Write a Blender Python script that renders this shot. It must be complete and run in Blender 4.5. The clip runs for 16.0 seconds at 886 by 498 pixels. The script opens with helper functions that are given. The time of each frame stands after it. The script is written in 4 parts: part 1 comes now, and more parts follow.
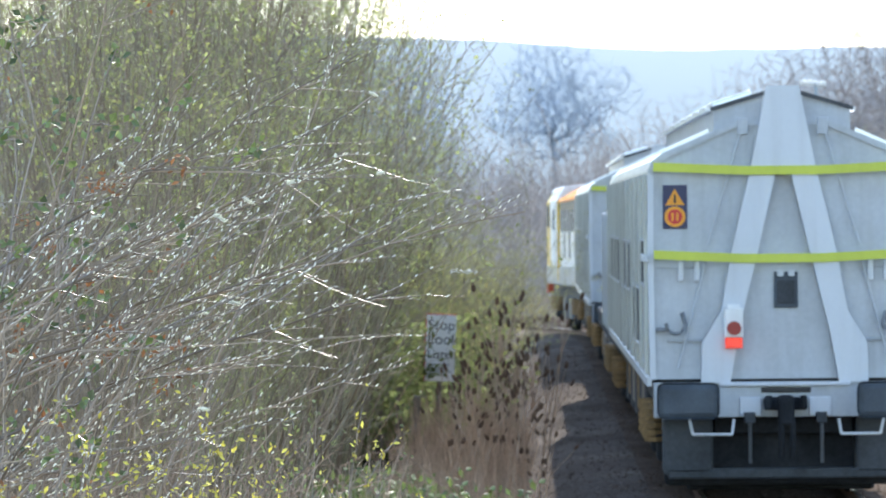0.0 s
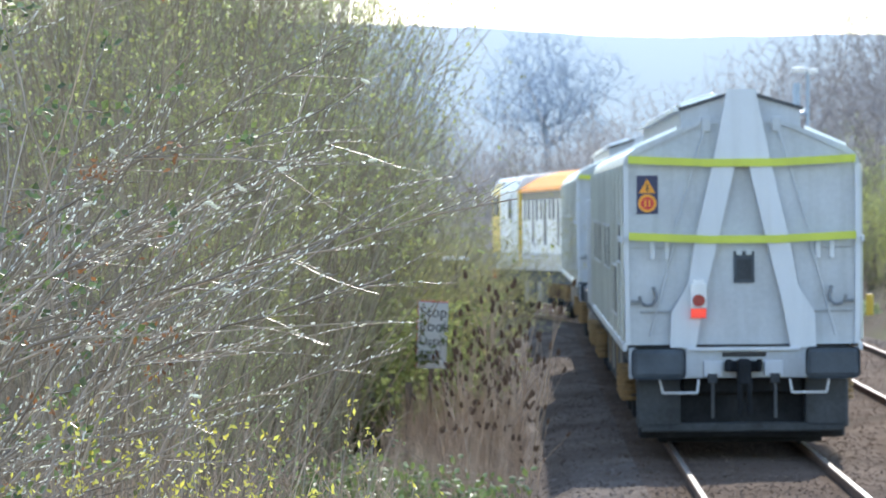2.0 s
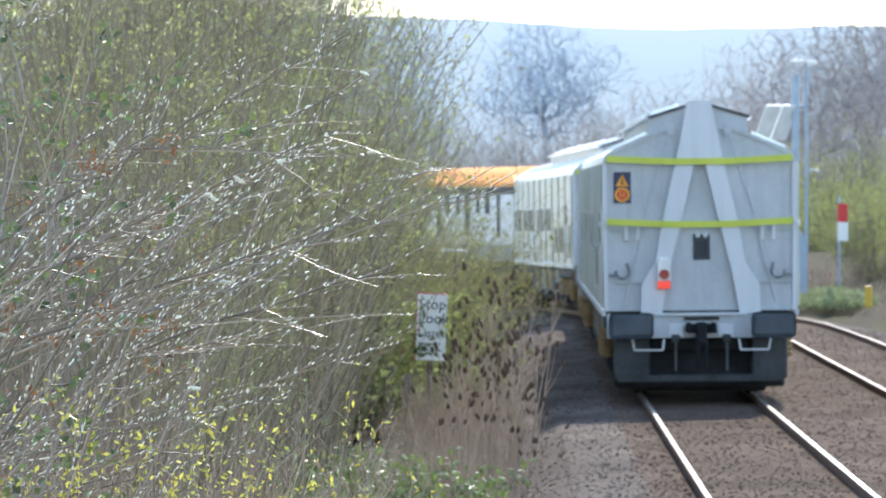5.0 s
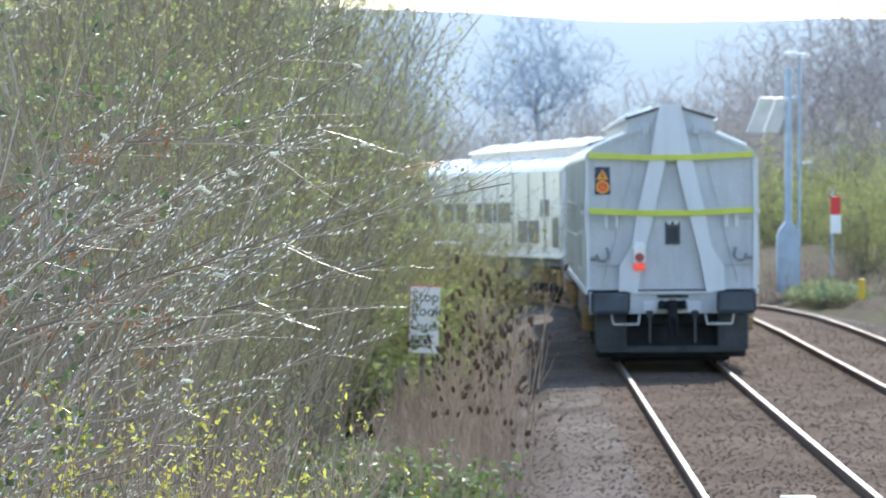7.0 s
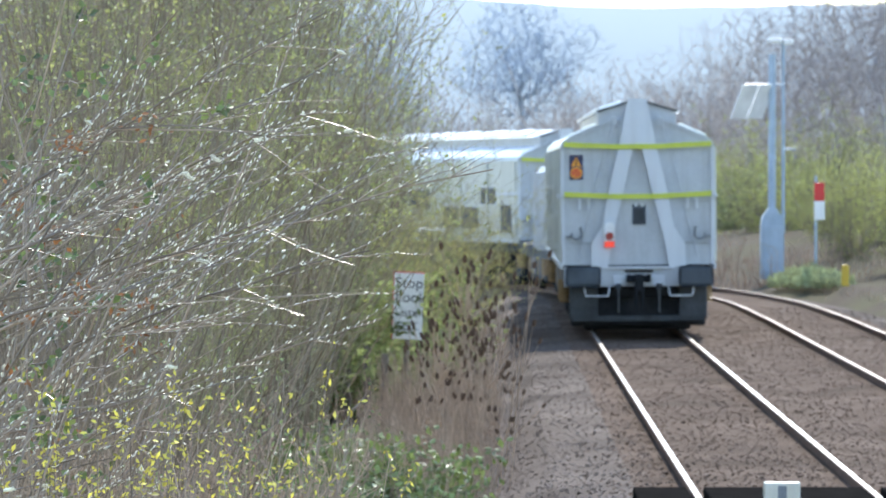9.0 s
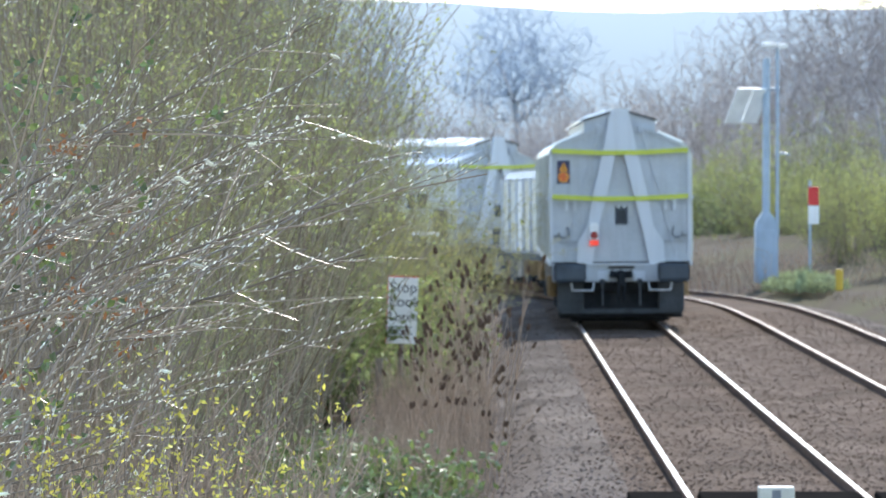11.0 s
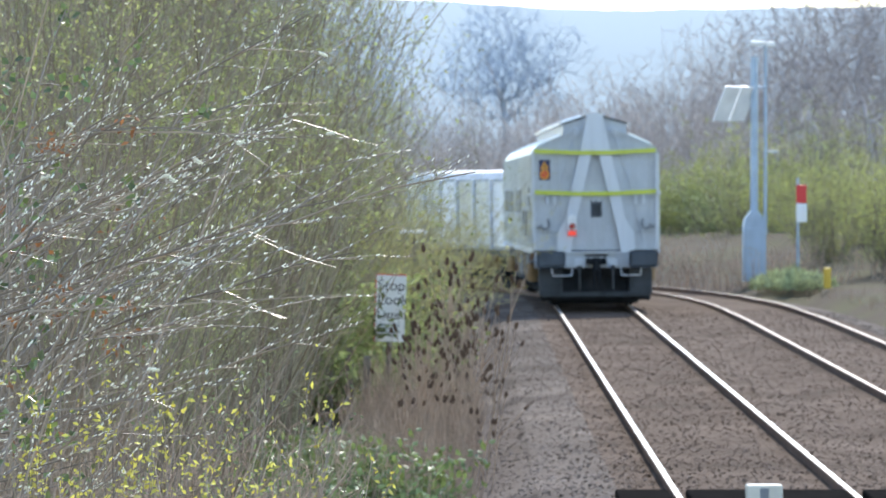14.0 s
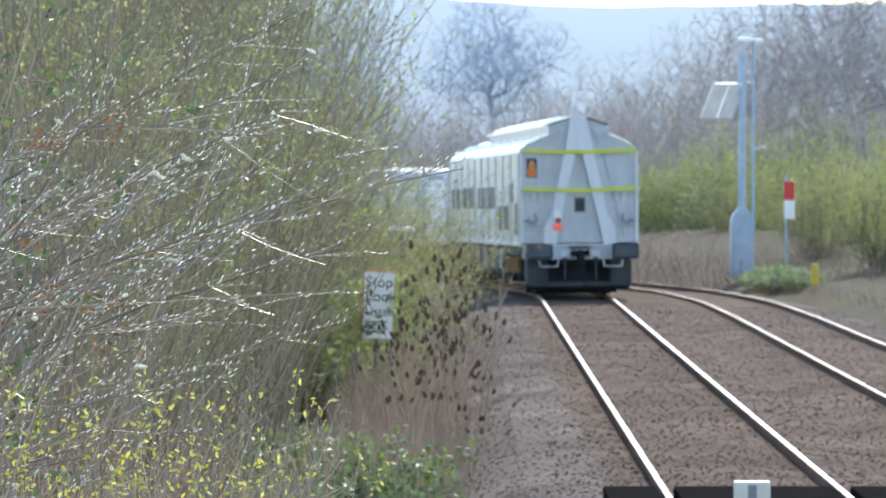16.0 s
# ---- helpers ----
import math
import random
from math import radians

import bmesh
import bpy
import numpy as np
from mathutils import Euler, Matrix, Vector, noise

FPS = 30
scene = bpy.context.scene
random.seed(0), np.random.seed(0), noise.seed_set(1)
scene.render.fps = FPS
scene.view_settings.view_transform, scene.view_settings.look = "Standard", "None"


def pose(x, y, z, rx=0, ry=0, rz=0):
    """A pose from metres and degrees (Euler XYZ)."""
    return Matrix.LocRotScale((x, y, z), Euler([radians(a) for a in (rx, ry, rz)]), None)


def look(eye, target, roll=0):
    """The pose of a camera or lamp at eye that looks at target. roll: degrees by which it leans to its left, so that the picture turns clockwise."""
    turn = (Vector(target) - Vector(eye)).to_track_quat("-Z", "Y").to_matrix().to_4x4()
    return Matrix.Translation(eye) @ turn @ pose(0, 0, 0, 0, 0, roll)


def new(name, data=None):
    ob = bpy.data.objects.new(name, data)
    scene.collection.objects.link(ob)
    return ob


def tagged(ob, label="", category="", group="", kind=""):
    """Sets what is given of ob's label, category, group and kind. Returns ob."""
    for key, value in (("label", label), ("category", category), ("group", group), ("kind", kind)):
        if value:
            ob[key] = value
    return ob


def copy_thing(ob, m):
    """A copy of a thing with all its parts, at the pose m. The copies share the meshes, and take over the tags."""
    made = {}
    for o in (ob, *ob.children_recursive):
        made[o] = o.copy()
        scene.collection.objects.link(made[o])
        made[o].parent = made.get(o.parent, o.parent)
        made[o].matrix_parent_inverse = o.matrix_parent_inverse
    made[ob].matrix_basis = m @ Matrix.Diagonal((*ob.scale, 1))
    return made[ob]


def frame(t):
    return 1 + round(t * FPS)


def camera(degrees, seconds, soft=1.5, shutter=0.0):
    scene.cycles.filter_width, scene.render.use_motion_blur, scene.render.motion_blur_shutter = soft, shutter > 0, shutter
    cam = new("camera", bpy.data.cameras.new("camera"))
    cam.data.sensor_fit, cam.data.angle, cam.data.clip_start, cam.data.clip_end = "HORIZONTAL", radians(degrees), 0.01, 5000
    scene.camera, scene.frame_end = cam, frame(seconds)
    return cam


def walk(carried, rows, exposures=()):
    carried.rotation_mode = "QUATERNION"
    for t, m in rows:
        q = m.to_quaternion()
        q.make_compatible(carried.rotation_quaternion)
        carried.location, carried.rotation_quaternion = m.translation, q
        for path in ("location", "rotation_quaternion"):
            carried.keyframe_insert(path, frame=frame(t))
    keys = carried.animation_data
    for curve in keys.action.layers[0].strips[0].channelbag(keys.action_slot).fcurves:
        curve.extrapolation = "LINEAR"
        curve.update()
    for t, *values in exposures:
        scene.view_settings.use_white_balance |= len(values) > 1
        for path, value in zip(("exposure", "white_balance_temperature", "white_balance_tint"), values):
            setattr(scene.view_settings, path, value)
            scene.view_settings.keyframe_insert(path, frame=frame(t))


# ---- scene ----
# ---- camera: a long lens on a platform end; it only pans and tilts a little ----
EYE = 2.72
cam = camera(10.93, 16.0, soft=1.5)
cam.data.dof.use_dof, cam.data.dof.focus_distance, cam.data.dof.aperture_fstop = True, 18.0, 11.5
PAN = [
    (0.0, 0.97, -0.45), (0.5, 0.94, -0.55), (1.0, 0.91, -0.63), (1.5, 0.91, -0.60), (2.0, 0.87, -0.61),
    (2.5, 0.87, -0.67), (3.0, 0.85, -0.70), (3.5, 0.84, -0.73), (4.2, 0.86, -0.70), (6.3, 0.80, -0.75),
    (6.5, 0.77, -0.76), (7.0, 0.77, -0.80), (7.5, 0.75, -0.82), (8.0, 0.70, -0.88), (8.5, 0.61, -0.95),
    (9.0, 0.57, -0.97), (10.2, 0.52, -0.94), (11.5, 0.48, -0.91), (12.0, 0.46, -0.91), (12.5, 0.44, -0.91),
    (13.0, 0.33, -0.92), (13.5, 0.33, -0.89), (14.0, 0.35, -0.94), (14.5, 0.33, -0.92), (15.0, 0.25, -0.95),
    (15.5, 0.23, -0.95), (16.0, 0.20, -0.98)]
walk(cam, [(t, pose(0, 0, EYE, 90 + tilt, 0, yaw)) for t, yaw, tilt in PAN],
     exposures=[(0.0, 1.62), (9.0, 1.60), (11.3, 1.55), (16.0, 1.52)])

# ---- sky and sun ----
SUN_UP, SUN_RIGHT = 40.0, 12.0          # degrees above the horizon, and to the right of straight ahead
world = bpy.data.worlds.new("sky")
scene.world = world
world.use_nodes = True
wn = world.node_tree.nodes
sky = wn.new("ShaderNodeTexSky")
sky.sky_type, sky.sun_disc = "NISHITA", False
sky.sun_elevation, sky.sun_rotation = radians(SUN_UP), radians(SUN_RIGHT)
sky.air_density, sky.dust_density, sky.ozone_density = 1.0, 0.35, 1.0
wn["Background"].inputs[1].default_value = 0.15
world.node_tree.links.new(sky.outputs[0], wn["Background"].inputs[0])
sun = new("sun", bpy.data.lights.new("sun", "SUN"))
sun.data.energy, sun.data.angle, sun.data.color = 2.2, radians(0.6), (1.0, 0.95, 0.87)
sun_way = Vector((math.sin(radians(SUN_RIGHT)) * math.cos(radians(SUN_UP)),
                  math.cos(radians(SUN_RIGHT)) * math.cos(radians(SUN_UP)), math.sin(radians(SUN_UP))))
sun.matrix_world = look(sun_way * 200, (0, 0, 0))


# ---- materials ----
def material(name, color, rough=0.7, metal=0.0, vary=0.25, scale=6.0, bump=0.15, fine=60.0, second=None,
             per_piece=0.0, island=0.0, stretch=(1, 1, 1), through_light=0.0, streak=0.0, spec=0.5):
    """Two scales of variation in colour, a fine relief, and variation from piece to piece."""
    m = bpy.data.materials.new(name)
    m.use_nodes = True
    n, l = m.node_tree.nodes, m.node_tree.links
    b = n["Principled BSDF"]
    b.inputs["Roughness"].default_value = rough
    b.inputs["Metallic"].default_value = metal
    b.inputs["Specular IOR Level"].default_value = spec
    co = n.new("ShaderNodeTexCoord")
    mp = n.new("ShaderNodeMapping")
    mp.inputs["Scale"].default_value = stretch
    l.new(co.outputs["Object"], mp.inputs[0])

    def tex(s, detail):
        t = n.new("ShaderNodeTexNoise")
        t.inputs["Scale"].default_value, t.inputs["Detail"].default_value = s, detail
        l.new(mp.outputs[0], t.inputs["Vector"])
        return t.outputs["Fac"]

    def mix(kind, fac, a, c):
        x = n.new("ShaderNodeMix")
        x.data_type, x.blend_type = "RGBA", kind
        for sock, value in ((x.inputs[0], fac), (x.inputs[6], a), (x.inputs[7], c)):
            if isinstance(value, (int, float)):
                sock.default_value = value
            elif isinstance(value, tuple):
                sock.default_value = (*value, 1)
            else:
                l.new(value, sock)
        return x.outputs[2]

    def ramp(sock, lo, hi):
        r = n.new("ShaderNodeMapRange")
        l.new(sock, r.inputs[0])
        r.inputs[1].default_value, r.inputs[2].default_value = lo, hi
        return r.outputs[0]

    big, small = tex(scale, 4), tex(fine, 3)
    dark = tuple(c * (1 - vary) for c in color)
    lite = tuple(min(1, c * (1 + vary)) for c in color)
    col = mix("MIX", ramp(big, 0.3, 0.7), dark, second or lite)
    col = mix("OVERLAY", min(1.0, vary * 1.5), col, mix("MIX", ramp(small, 0.25, 0.75), (0.3, 0.3, 0.3), (0.7, 0.7, 0.7)))
    if streak:
        ms = n.new("ShaderNodeMapping")
        ms.inputs["Scale"].default_value = (5, 5, 0.35)
        l.new(co.outputs["Object"], ms.inputs[0])
        ts = n.new("ShaderNodeTexNoise")
        ts.inputs["Scale"].default_value, ts.inputs["Detail"].default_value = 1.6, 5
        l.new(ms.outputs[0], ts.inputs["Vector"])
        k = n.new("ShaderNodeMath")
        k.operation = "MULTIPLY"
        k.inputs[1].default_value = streak
        l.new(ramp(ts.outputs["Fac"], 0.45, 0.75), k.inputs[0])
        col = mix("MIX", k.outputs[0], col, tuple(c * f for c, f in zip(color, (0.42, 0.38, 0.33))))
    for amount, node, out in ((per_piece, "ShaderNodeObjectInfo", "Random"), (island, "ShaderNodeNewGeometry", "Random Per Island")):
        if amount:
            src = n.new(node)
            v = n.new("ShaderNodeMapRange")
            l.new(src.outputs[out], v.inputs[0])
            v.inputs[3].default_value, v.inputs[4].default_value = 1 - amount, 1 + amount
            hsv = n.new("ShaderNodeHueSaturation")
            l.new(v.outputs[0], hsv.inputs["Value"])
            l.new(col, hsv.inputs["Color"])
            col = hsv.outputs[0]
    l.new(col, b.inputs["Base Color"])
    if bump:
        bp = n.new("ShaderNodeBump")
        bp.inputs["Strength"].default_value, bp.inputs["Distance"].default_value = bump, 0.02
        l.new(small, bp.inputs["Height"])
        l.new(bp.outputs[0], b.inputs["Normal"])
    if through_light:
        tr = n.new("ShaderNodeBsdfTranslucent")
        l.new(col, tr.inputs[0])
        add = n.new("ShaderNodeMixShader")
        add.inputs[0].default_value = through_light
        l.new(b.outputs[0], add.inputs[1])
        l.new(tr.outputs[0], add.inputs[2])
        l.new(add.outputs[0], n["Material Output"].inputs[0])
    return m


def glow(name, color, strength):
    m = bpy.data.materials.new(name)
    m.use_nodes = True
    b = m.node_tree.nodes["Principled BSDF"]
    b.inputs["Base Color"].default_value = (*color, 1)
    b.inputs["Emission Color"].default_value = (*color, 1)
    b.inputs["Emission Strength"].default_value = strength
    b.inputs["Roughness"].default_value = 0.25
    return m


M = dict(
    ballast=material("ballast", (0.106, 0.073, 0.052), 0.95, vary=0.40, scale=0.55, fine=42, bump=0.6, second=(0.138, 0.101, 0.077), spec=0.05),
    shoulder=material("grey_shoulder_ballast", (0.098, 0.077, 0.063), 0.95, vary=0.42, scale=0.40, fine=42, bump=0.6, second=(0.172, 0.142, 0.120), spec=0.05),
    stone=material("ballast_stone", (0.132, 0.091, 0.064), 0.95, vary=0.25, scale=0.6, fine=40, island=0.25, second=(0.168, 0.125, 0.098), spec=0.04),
    grey_stone=material("grey_ballast_stone", (0.128, 0.102, 0.084), 0.95, vary=0.25, scale=0.5, fine=40, island=0.25, second=(0.205, 0.172, 0.150), spec=0.04),
    earth=material("earth", (0.115, 0.086, 0.068), 0.95, vary=0.35, scale=0.25, fine=6, bump=0.6, second=(0.085, 0.08, 0.042), spec=0.06),
    railtop=material("worn_rail_steel", (0.62, 0.60, 0.58), 0.28, 1.0, vary=0.08, scale=3, fine=50, bump=0.05),
    dull_rail=material("dull_rail_steel", (0.27, 0.235, 0.21), 0.55, 0.5, vary=0.25, scale=2, fine=40, bump=0.08),
    rust=material("rusty_rail_web", (0.13, 0.075, 0.05), 0.85, vary=0.3, scale=4, fine=50),
    concrete=material("concrete", (0.10, 0.075, 0.06), 0.9, vary=0.2, scale=2, fine=50, per_piece=0.15, spec=0.08),
    grey=material("grey_paint", (0.47, 0.50, 0.525), 0.42, vary=0.10, scale=1.6, fine=25, bump=0.04, streak=0.24),
    brace=material("pale_grey_paint", (0.61, 0.64, 0.67), 0.42, vary=0.05, scale=1.0, fine=25, bump=0.03, streak=0.15),
    dirty=material("grimy_grey_paint", (0.40, 0.425, 0.44), 0.5, vary=0.12, scale=1.5, fine=20, bump=0.05, streak=0.5),
    side=material("side_paint", (0.60, 0.615, 0.56), 0.4, vary=0.08, scale=0.7, fine=20, bump=0.04, streak=0.35),
    roof=material("roof_metal", (0.78, 0.80, 0.81), 0.38, 0.75, vary=0.12, scale=0.7, fine=15, bump=0.1),
    hoses=material("black_rubber", (0.016, 0.015, 0.014), 1.0, vary=0.2, scale=5, spec=0.0),
    under=material("underframe_grime", (0.046, 0.052, 0.058), 0.8, vary=0.35, scale=3, fine=30),
    buffer=material("buffer_steel", (0.062, 0.078, 0.096), 0.6, 0.2, vary=0.25, scale=4),
    lime=material("lime_tape", (0.57, 0.62, 0.075), 0.5, vary=0.06, scale=2, fine=30, streak=0.12),
    glass=material("dark_glass", (0.05, 0.06, 0.07), 0.45, vary=0.2, scale=1, bump=0.0, spec=0.2),
    orange=material("orange_paint", (0.75, 0.27, 0.02), 0.75, vary=0.1, scale=1, fine=20, streak=0.2),
    yellow=material("yellow_paint", (0.70, 0.45, 0.04), 0.45, vary=0.1, scale=1, fine=20, streak=0.2),
    white=material("white_paint", (0.82, 0.82, 0.80), 0.5, vary=0.06, scale=2, fine=20, streak=0.2),
    cream=material("cream_paint", (0.66, 0.64, 0.54), 0.5, vary=0.08, scale=1, fine=20, streak=0.35),
    red=material("red_paint", (0.62, 0.03, 0.03), 0.45, vary=0.08, scale=3),
    navy=material("navy_vinyl", (0.03, 0.035, 0.09), 0.45, vary=0.1, scale=3),
    amber=material("amber_vinyl", (0.80, 0.32, 0.02), 0.45, vary=0.06, scale=4),
    dark_grey=material("weathered_hose", (0.20, 0.215, 0.23), 0.6, vary=0.2, scale=6),
    worn_hose=material("worn_hose", (0.075, 0.08, 0.085), 0.7, vary=0.3, scale=6),
    gear=material("black_running_gear", (0.024, 0.027, 0.031), 0.85, vary=0.35, scale=3, fine=30, spec=0.15),
    black=material("black_paint", (0.02, 0.02, 0.022), 0.5, vary=0.2, scale=4),
    ochre=material("ochre_springs", (0.25, 0.155, 0.06), 0.8, vary=0.35, scale=5, fine=40),
    pale_concrete=material("pale_concrete", (0.27, 0.24, 0.20), 0.9, vary=0.12, scale=8, fine=60),
    galv=material("galvanised_steel", (0.33, 0.41, 0.50), 0.5, 0.3, vary=0.12, scale=3, fine=30, bump=0.05),
    panel=material("solar_panel_back", (0.86, 0.88, 0.90), 0.4, 0.1, vary=0.1, scale=3),
    twig=material("bare_twig", (0.285, 0.215, 0.155), 0.36, vary=0.3, scale=3, fine=60, island=0.5, spec=0.6),
    bark=material("grey_bark", (0.17, 0.14, 0.11), 0.8, vary=0.3, scale=2, fine=30, island=0.25),
    brown_shoot=material("brown_shoot", (0.26, 0.20, 0.14), 0.7, vary=0.3, scale=2, fine=40, island=0.45, spec=0.2),
    rust_leaf=material("withered_leaf", (0.30, 0.13, 0.05), 0.7, vary=0.3, scale=4, island=0.4, bump=0, through_light=0.3),
    olive=material("budding_shoot", (0.27, 0.235, 0.135), 0.6, vary=0.3, scale=2, fine=40, island=0.4),
    leaf=material("young_leaf", (0.22, 0.26, 0.10), 0.5, vary=0.3, scale=3, island=0.5, bump=0, through_light=0.4),
    ivy_leaf=material("ivy_leaf", (0.155, 0.20, 0.065), 0.45, vary=0.3, scale=3, island=0.5, bump=0, through_light=0.3),
    pale_willow=material("pale_willow_leaf", (0.42, 0.40, 0.15), 0.55, vary=0.25, scale=2, island=0.35, bump=0, through_light=0.45),
    hedge_leaf=material("hedge_leaf", (0.25, 0.28, 0.105), 0.6, vary=0.3, scale=2, island=0.4, bump=0, through_light=0.4),
    lime_leaf=material("willow_leaf", (0.33, 0.35, 0.12), 0.55, vary=0.3, scale=2, island=0.45, bump=0, through_light=0.45),
    flower=material("yellow_bloom", (0.66, 0.57, 0.10), 0.6, vary=0.25, scale=3, island=0.4, bump=0, through_light=0.3),
    catkin=material("pale_catkin", (0.88, 0.81, 0.64), 0.9, vary=0.2, scale=20, island=0.2),
    bud=material("pale_bud", (0.86, 0.79, 0.64), 0.45, vary=0.2, scale=20, island=0.35),
    dry=material("dry_stalk", (0.38, 0.27, 0.19), 0.9, vary=0.3, scale=3, island=0.4),
    teasel=material("teasel_head", (0.11, 0.064, 0.038), 0.95, vary=0.35, scale=20, fine=200, bump=0.8),
    grass=material("bank_grass", (0.34, 0.365, 0.18), 0.8, vary=0.3, scale=2, island=0.4, through_light=0.3, bump=0),
    # distance haze painted into the colour: far_twig is paler, haze_twig pale blue-grey
    far_twig=material("hazed_wood_twig", (0.43, 0.375, 0.34), 0.9, vary=0.2, scale=0.1, fine=1, island=0.3, bump=0),
    haze_twig=material("hazed_tree_twig", (0.37, 0.44, 0.535), 0.9, vary=0.15, scale=0.1, fine=1, island=0.2, bump=0),
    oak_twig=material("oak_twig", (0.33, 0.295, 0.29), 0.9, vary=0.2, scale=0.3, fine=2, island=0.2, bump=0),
    hill=material("glowing_haze_hill", (0.10, 0.13, 0.16), 1.0, vary=0.02, scale=0.004, fine=0.03, bump=0, spec=0),
)

# the hill's blue haze is put in as an even pale emission
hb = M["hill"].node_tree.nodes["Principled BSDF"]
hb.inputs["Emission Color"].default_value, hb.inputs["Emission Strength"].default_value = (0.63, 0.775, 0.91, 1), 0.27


# ---- mesh helpers ----
def put(name, verts, faces, mats, parent=None, label="", smooth=False, index=None):
    me = bpy.data.meshes.new(name)
    me.from_pydata(verts, [], faces)
    for m in mats if isinstance(mats, (list, tuple)) else [mats]:
        me.materials.append(m)
    if index is not None:
        me.polygons.foreach_set("material_index", index)
    if smooth:
        me.polygons.foreach_set("use_smooth", [True] * len(me.polygons))
    me.update()
    ob = new(name, me)
    ob.parent = parent
    if label:
        tagged(ob, label)
    return ob


def part(name, bm, mat, parent=None, label="", smooth=False):
    me = bpy.data.meshes.new(name)
    bmesh.ops.recalc_face_normals(bm, faces=bm.faces[:])
    bm.to_mesh(me)
    bm.free()
    me.materials.append(mat)
    if smooth:
        me.polygons.foreach_set("use_smooth", [True] * len(me.polygons))
    ob = new(name, me)
    ob.parent = parent
    if label:
        tagged(ob, label)
    return ob


def thing(name, label, category, group="", kind=""):
    return tagged(new(name), label, category, group, kind)


def add_box(bm, x0, x1, y0, y1, z0, z1, bevel=0.0, m=None):
    r = bmesh.ops.create_cube(bm, size=1)
    bmesh.ops.transform(bm, matrix=Matrix.LocRotScale(((x0 + x1) / 2, (y0 + y1) / 2, (z0 + z1) / 2), None, (abs(x1 - x0), abs(y1 - y0), abs(z1 - z0))), verts=r["verts"])
    vs = r["verts"]
    if bevel:
        es = list({e for v in vs for e in v.link_edges})
        out = bmesh.ops.bevel(bm, geom=es, offset=bevel, segments=2, affect="EDGES", profile=0.5)
        vs = list({v for f in out["faces"] for v in f.verts} | {v for v in vs if v.is_valid})
    if m is not None:
        bmesh.ops.transform(bm, matrix=m, verts=vs)
    return vs


def box(name, x0, x1, y0, y1, z0, z1, mat, parent=None, bevel=0.01, label="", m=None):
    bm = bmesh.new()
    add_box(bm, x0, x1, y0, y1, z0, z1, bevel, m)
    return part(name, bm, mat, parent, label)


def add_rod(bm, a, b, r0, r1=None, sides=10):
    a, b = Vector(a), Vector(b)
    r = bmesh.ops.create_cone(bm, cap_ends=True, segments=sides, radius1=r0, radius2=r0 if r1 is None else r1, depth=(b - a).length)
    bmesh.ops.transform(bm, matrix=Matrix.Translation((a + b) / 2) @ (b - a).to_track_quat("Z", "Y").to_matrix().to_4x4(), verts=r["verts"])
    return r["verts"]


def rod(name, pts, r, mat, parent=None, label="", sides=10):
    bm = bmesh.new()
    for a, b in zip(pts, pts[1:]):
        add_rod(bm, a, b, r, sides=sides)
    return part(name, bm, mat, parent, label, smooth=False)


def prism(name, outline, y0, y1, mat, parent=None, label="", m=None):
    """An outline in x and z, drawn out from y0 to y1."""
    n = len(outline)
    v = [(x, y0, z) for x, z in outline] + [(x, y1, z) for x, z in outline]
    f = [tuple(range(n)), tuple(range(2 * n - 1, n - 1, -1))] + [(i, (i + 1) % n, n + (i + 1) % n, n + i) for i in range(n)]
    bm = bmesh.new()
    vs = [bm.verts.new(p) for p in v]
    for q in f:
        bm.faces.new([vs[i] for i in q])
    if m is not None:
        bmesh.ops.transform(bm, matrix=m, verts=bm.verts[:])
    return part(name, bm, mat, parent, label)


class Soup:
    """Collects tubes and small leaves for one mesh."""

    def __init__(self):
        self.v, self.f, self.i, self.split = [], [], [], False

    def tube(self, pts, r0, r1, sides=3, mi=0):
        k, base = len(pts), len(self.v)
        for j, p in enumerate(pts):
            d = (pts[min(j + 1, k - 1)] - pts[max(j - 1, 0)])
            d = d.normalized() if d.length > 1e-9 else Vector((0, 0, 1))
            u = d.orthogonal().normalized()
            w = d.cross(u)
            r = r0 + (r1 - r0) * j / max(1, k - 1)
            for s in range(sides):
                a = 2 * math.pi * s / sides
                self.v.append(p + u * (r * math.cos(a)) + w * (r * math.sin(a)))
        for j in range(k - 1):
            for s in range(sides):
                q = base + j * sides
                t = (s + 1) % sides
                self.f.append((q + s, q + t, q + sides + t, q + sides + s))
                self.i.append(mi)

    def leaf(self, p, size, rnd, mi=0, long=1.8):
        a = Vector((rnd.gauss(0, 1), rnd.gauss(0, 1), rnd.gauss(0, 1))).normalized()
        b = a.orthogonal().normalized()
        c = a.cross(b)
        q = len(self.v)
        self.v += [p, p + a * (size * long * 0.5) + b * (size * 0.5) + c * size * 0.1, p + a * size * long, p + a * (size * long * 0.5) - b * (size * 0.5) + c * size * 0.1]
        self.f.append((q, q + 1, q + 2, q + 3))
        self.i.append(mi)

    def blob(self, p, axis, r, length, mi=0, sides=5):
        """A small tapered bud, head or catkin."""
        a = axis.normalized()
        self.tube([p, p + a * length * 0.25, p + a * length * 0.7, p + a * length], r * 0.5, r * 0.5, sides, mi)
        q = len(self.v) - 4 * sides
        for ring in (1, 2):
            mid = p + a * length * (0.25 if ring == 1 else 0.7)
            for s in range(sides):
                i = q + ring * sides + s
                self.v[i] = mid + (self.v[i] - mid) * (2.0 if ring == 1 else 1.7)

    def make(self, name, mats, parent=None, label="", kind=""):
        return tagged(put(name, self.v, self.f, mats, parent, label, index=self.i), kind=kind)


